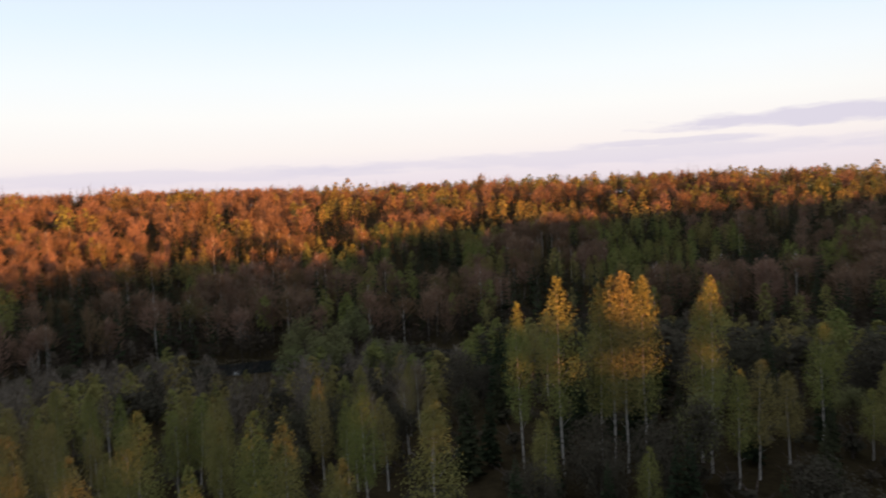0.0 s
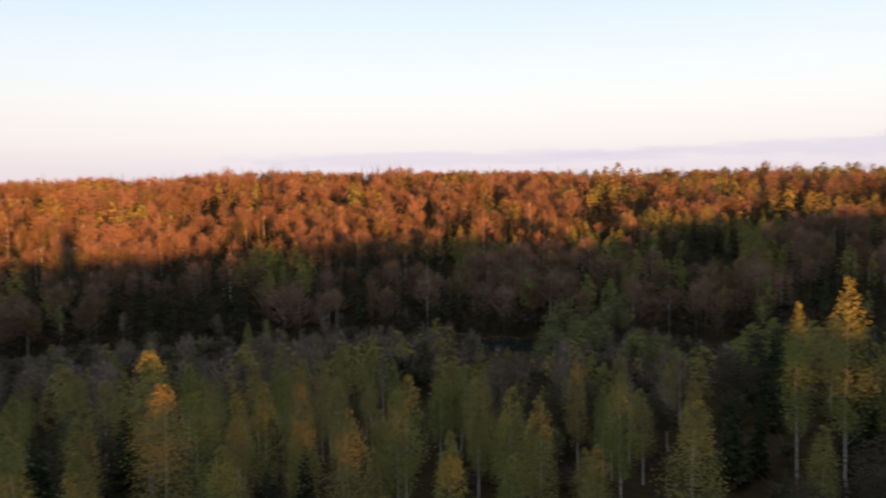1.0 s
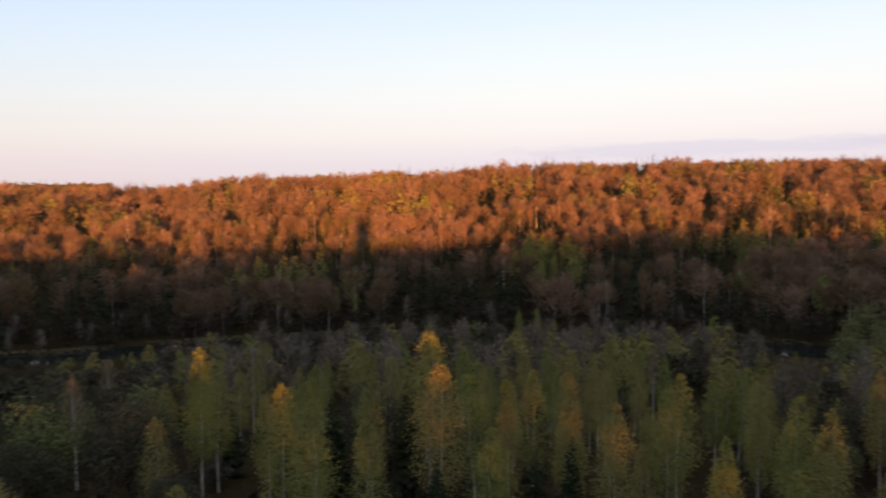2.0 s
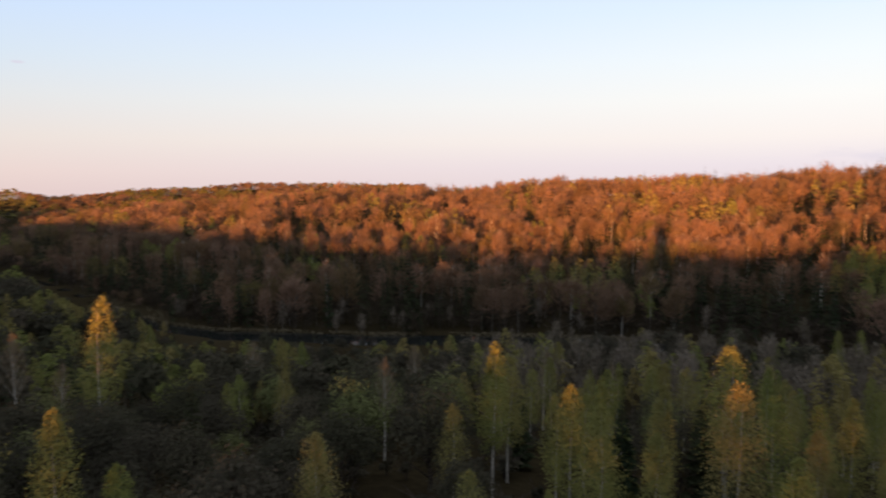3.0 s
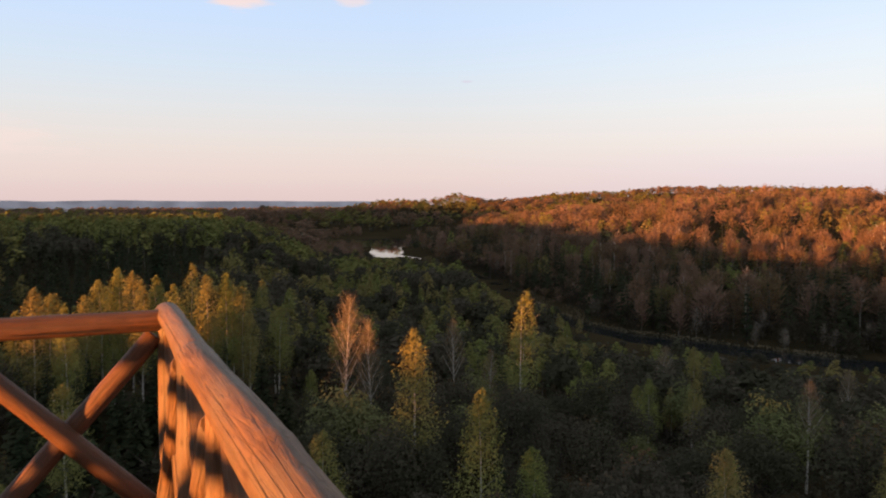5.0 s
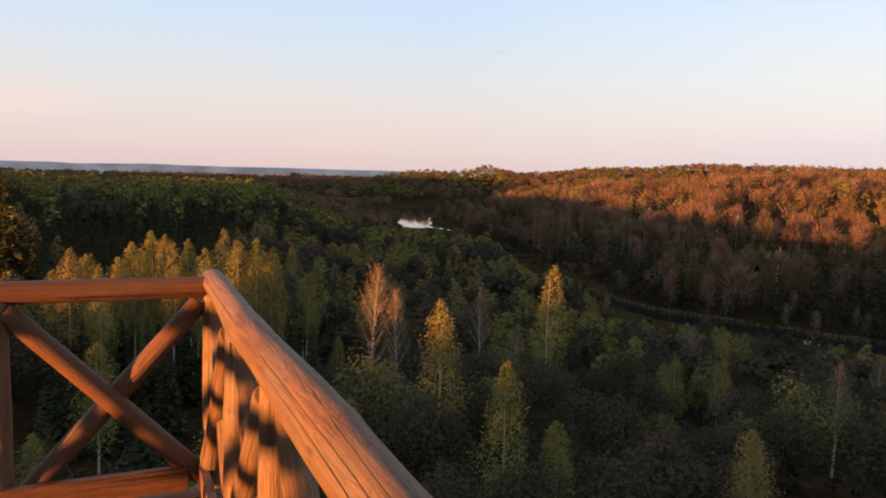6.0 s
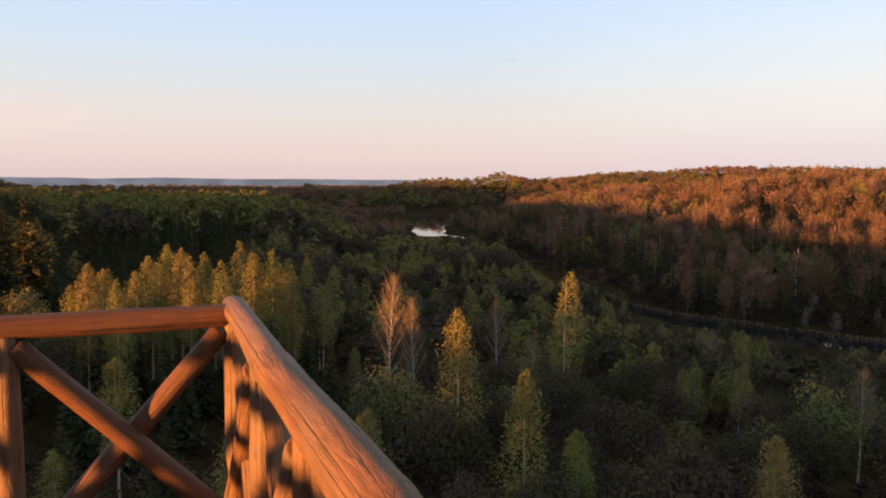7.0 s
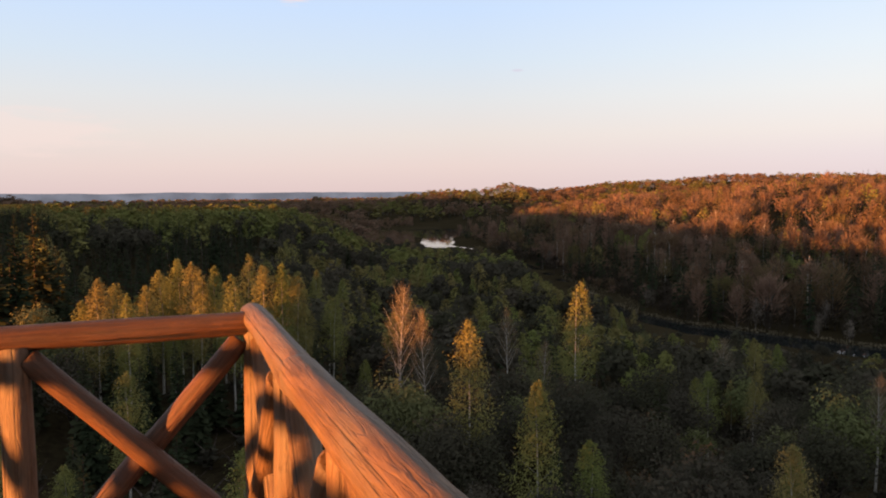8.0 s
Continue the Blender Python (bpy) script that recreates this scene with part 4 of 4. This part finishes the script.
def fill_back():
    """The wooded ridge behind the tower, over whose tops the last sun comes."""
    u, s = np.meshgrid(np.arange(-620, 620, 5.5), np.arange(-188, -168, 7.0))
    u, s = (u + rng.uniform(-3, 3, u.shape)).ravel(), (s + rng.uniform(-4, 4, s.shape)).ravel()
    x, y = LIGHT[0] * s + LIGHT[1] * u, LIGHT[1] * s - LIGHT[0] * u
    woods("back_ridge_wood", "spruce_far", x, y, rng.uniform(2.5, 4.2, len(x)), "dark spruce wood on the ridge behind the tower", 1.6)
    u, s = np.meshgrid(np.arange(-180, 180, 3.2), np.arange(-186, -172, 4.5))
    u, s = (u + rng.uniform(-1.4, 1.4, u.shape)).ravel(), (s + rng.uniform(-2, 2, s.shape)).ravel()
    x, y = LIGHT[0] * s + LIGHT[1] * u, LIGHT[1] * s - LIGHT[0] * u
    woods("back_ridge_birches", "bare_far", x, y, rng.uniform(4.5, 7.5, len(x)), "low leafless birches on the ridge behind the tower", 1.3)


fill_back()


# ---------------------------------------------------------------- the lookout tower
def part(name, bm, mat, parent, label=""):
    me = bpy.data.meshes.new(name)
    bm.to_mesh(me)
    bm.free()
    me.materials.append(mat)
    ob = new(name, me)
    ob.parent = parent
    return tagged(ob, label)


def log(name, a, b, ra, rb, mat, parent, sides=16, rings=12, wob=0.035, label=""):
    """A debarked log from a to b: slightly uneven, with softened ends; its length lies along its own z."""
    a, b = Vector(a), Vector(b)
    ln = (b - a).length
    bm = bmesh.new()
    ph = [rng.uniform(0, 6.28) for _ in range(4)]
    lumps = [(rng.uniform(0, 6.28), rng.uniform(0, ln), rng.uniform(0.05, 0.13), rng.uniform(0.04, 0.09)) for _ in range(int(ln * 2.2))]
    loops = []
    us = [0.0, 0.0035 / ln * 2] + [k / rings for k in range(1, rings)] + [1 - 0.007 / ln, 1.0]
    for u in us:
        edge = 0.86 if u in (0.0, 1.0) else 1.0
        rad = (ra + (rb - ra) * u) * edge
        z = u * ln
        ring = []
        for k in range(sides):
            t = k * 2 * math.pi / sides
            rr = rad * (1 + wob * math.sin(2 * t + ph[0] + z * 1.7) + 0.6 * wob * math.sin(3 * t + ph[1] - z * 2.9) + 0.5 * wob * math.sin(z * 5 + ph[2]))
            rr += rad * sum(h * math.exp(-((z - z0) / w) ** 2 - (1 - math.cos(t - t0)) * 2.2) for t0, z0, h, w in lumps)
            ring.append(bm.verts.new((rr * math.cos(t) + 0.10 * rad * math.sin(z * 1.9 + ph[3]), rr * math.sin(t) + 0.08 * rad * math.sin(z * 1.3 + ph[2]), z)))
        loops.append(ring)
    for p, q in zip(loops, loops[1:]):
        for k in range(sides):
            f = bm.faces.new((p[k], p[(k + 1) % sides], q[(k + 1) % sides], q[k]))
            f.smooth = True
    bm.faces.new(loops[0][::-1])
    bm.faces.new(loops[-1])
    ob = part(name, bm, mat, parent, label)
    q = (b - a).to_track_quat("Z", "Y")
    ob.matrix_local = Matrix.Translation(a) @ q.to_matrix().to_4x4()
    return ob


def beam(name, a, b, w, h, mat, parent, label=""):
    """A squared timber from a to b with eased edges; w across, h upright, length along its own z."""
    a, b = Vector(a), Vector(b)
    d = (b - a)
    bm = bmesh.new()
    bmesh.ops.create_cube(bm, size=1.0, matrix=Matrix.Translation((0, 0, d.length / 2)) @ Matrix.Diagonal((w, h, d.length, 1)))
    bmesh.ops.bevel(bm, geom=bm.edges[:], offset=min(w, h) * 0.08, segments=1, affect="EDGES")
    ob = part(name, bm, mat, parent, label)
    z = d.normalized()
    x = z.cross(Vector((0, 0, 1)))
    x = x.normalized() if x.length > 1e-4 else Vector((1, 0, 0))
    y = z.cross(x)
    m = Matrix((x, y, z)).transposed().to_4x4()
    ob.matrix_local = Matrix.Translation(a) @ m
    return ob


CORNER = Vector((-3.931, -1.098, 0))
ALONG = Vector((0.927, 0.374, 0)).normalized()      # the rail that passes beside the eye
ACROSS = Vector((0.41, -0.912, 0)).normalized()     # the rail that closes the platform in the west
RAIL_Z, FLOOR_Z = 29.352, 28.23


def railing(tower, start, way, inward, length, bay, top, bottom, r_rail, skip_first=False, rail_mat=LOG, joints=()):
    """A log railing: top rail, posts, crossed braces, foot board."""
    up = Vector((0, 0, 1))
    ends = [0.0, *joints, length]
    for k, (p, q) in enumerate(zip(ends, ends[1:])):
        over = 0.13 if k == 0 else 0.06
        log("rail", start + way * (p - over) + up * top, start + way * q + up * (top + (0.006 if k else 0)), r_rail * (1 + 0.16 * k), r_rail * (1.05 + 0.16 * k), rail_mat, tower, 22, max(26, int((q - p) * 24)), 0.05)
    n = int(length / bay + 0.01)
    posts = [k * bay for k in range(n + 1)]
    for k, s in enumerate(posts):
        if k == 0 and skip_first:
            continue
        p = start + way * s
        log("post", p + up * (bottom - 0.25), p + up * (top - r_rail * 0.55), 0.070, 0.066, LOG, tower, 16, 24, 0.06)
    for k, s in enumerate(posts[:-1]):
        p, q = start + way * (s + (0.0 if skip_first and k == 0 else 0.05)), start + way * (s + bay - 0.05)
        hi, lo = up * (top - 0.085), up * (bottom + 0.015)
        log("brace", p + hi + inward * -0.02, q + lo + up * -0.14 + inward * -0.02, 0.056, 0.055, rail_mat, tower, 14, 20, 0.04)
        log("brace", q + hi + inward * 0.028, p + lo + up * -0.055 + inward * 0.034, 0.052, 0.056, rail_mat, tower, 14, 20, 0.04)
    beam("foot_board", start + way * 0.07 + inward * 0.07 + up * (bottom - 0.035), start + way * (length - 0.07) + inward * 0.07 + up * (bottom - 0.035), 0.05, 0.13, rail_mat, tower)


def build_tower():
    tower = tagged(new("lookout_tower"), "weathered log lookout tower with crossed railings and a low roof", "tower")
    up = Vector((0, 0, 1))
    la, lc = 5.7, 5.12
    railing(tower, CORNER, ALONG, ACROSS, la, la / 6, RAIL_Z, FLOOR_Z + 0.12, 0.066, joints=(1.3, 3.9))
    railing(tower, CORNER + ACROSS * 0.075 + up * 0.0, ACROSS, ALONG, lc - 0.075, 0.972, RAIL_Z - 0.005, FLOOR_Z + 0.12, 0.060, True, LOG_RED)
    far_a, far_c = CORNER + ALONG * la, CORNER + ACROSS * lc
    railing(tower, far_c, ALONG, -ACROSS, la, la / 6, RAIL_Z, FLOOR_Z + 0.12, 0.064)
    railing(tower, far_a + ACROSS * 0.075, ACROSS, -ALONG, lc - 0.075, (lc - 0.075) / 5, RAIL_Z, FLOOR_Z + 0.12, 0.062, True)
    # floor: planks on joists
    n = 36
    for k in range(n):
        p = CORNER + ALONG * (la * (k + 0.5) / n) + up * (FLOOR_Z - 0.02)
        beam("plank", p - ACROSS * 0.15, p + ACROSS * (lc + 0.15), la / n - 0.012, 0.04, LOG, tower)
    for k in range(4):
        p = CORNER + ACROSS * (lc * k / 3) + up * (FLOOR_Z - 0.16)
        log("joist", p - ALONG * 0.2, p + ALONG * (la + 0.2), 0.11, 0.11, LOG, tower)
    # legs with crossed bracing down to the ground
    mid = CORNER + ALONG * (la / 2) + ACROSS * (lc / 2)
    gz = [float(ground_z(mid.x, mid.y)) - 0.5]
    tops = [mid + ALONG * (sa * la * 0.42) + ACROSS * (sc * lc * 0.42) for sa, sc in ((-1, -1), (1, -1), (1, 1), (-1, 1))]
    feet = [mid + (p - mid) * 1.45 for p in tops]
    for p, q in zip(tops, feet):
        log("leg", q + up * gz[0], p + up * (FLOOR_Z - 0.27), 0.19, 0.15, LOG, tower)
    for k in range(4):
        for lev in range(5):
            u, w = lev / 5, (lev + 1) / 5
            def at(i, t):
                return feet[i].lerp(tops[i], t) + up * (gz[0] + (FLOOR_Z - 0.3 - gz[0]) * t)
            i, j = k, (k + 1) % 4
            log("girt", at(i, w), at(j, w), 0.09, 0.09, LOG, tower, 10, 6)
            log("leg_brace", at(i, u), at(j, w), 0.075, 0.075, LOG, tower, 10, 6)
            log("leg_brace", at(j, u), at(i, w), 0.075, 0.075, LOG, tower, 10, 6)
    # boarded stair shaft below the platform
    for k in range(4):
        i, j = k, (k + 1) % 4
        out = ((tops[i] + tops[j]) / 2 - mid).normalized()
        for b in range(14):
            t = (b + 0.5) / 14
            foot, head = feet[i].lerp(feet[j], t), tops[i].lerp(tops[j], t)
            low = foot.lerp(head, 0.5) + up * (gz[0] + (FLOOR_Z - 0.3 - gz[0]) * 0.5)
            beam("board", low + out * 0.2, head + up * (FLOOR_Z - 0.35) + out * 0.2, 0.36, 0.03, LOG, tower)
    # roof on four posts at the middles of the sides and the eastern corners
    eave = 31.15
    for p in (CORNER + ACROSS * (lc * 0.6), far_a, far_a + ACROSS * lc, far_c + ALONG * 0.2 + ACROSS * -0.1):
        log("roof_post", p + up * FLOOR_Z, p + up * (eave + 0.12), 0.085, 0.08, LOG, tower)
    over = 0.22
    c = [CORNER - ALONG * over - ACROSS * over * 0.2, far_a + ALONG * over - ACROSS * over * 0.2, far_a + ALONG * over + ACROSS * (lc + over), far_c - ALONG * over + ACROSS * over]
    bm = bmesh.new()
    apex = mid + up * (eave + 2.1)
    lower = [bm.verts.new(p + up * eave) for p in c]
    upper = [bm.verts.new(p + up * (eave + 0.09)) for p in c]
    a0, a1 = bm.verts.new(apex), bm.verts.new(apex + up * 0.1)
    for k in range(4):
        j = (k + 1) % 4
        bm.faces.new((lower[j], lower[k], a0))
        bm.faces.new((upper[k], upper[j], a1))
        bm.faces.new((lower[k], lower[j], upper[j], upper[k]))
    part("roof", bm, ROOF_WOOD, tower, "dark boarded hip roof")
    for k in range(7):
        p = c[0] + (c[3] - c[0]) * ((k + 0.35) / 7) + up * (eave - 0.02)
        log("rafter", p + ALONG * 0.03, p.lerp(apex, 0.8) + up * -0.12, 0.035, 0.035, ROOF_WOOD, tower, 8, 3)
    return tower


build_tower()
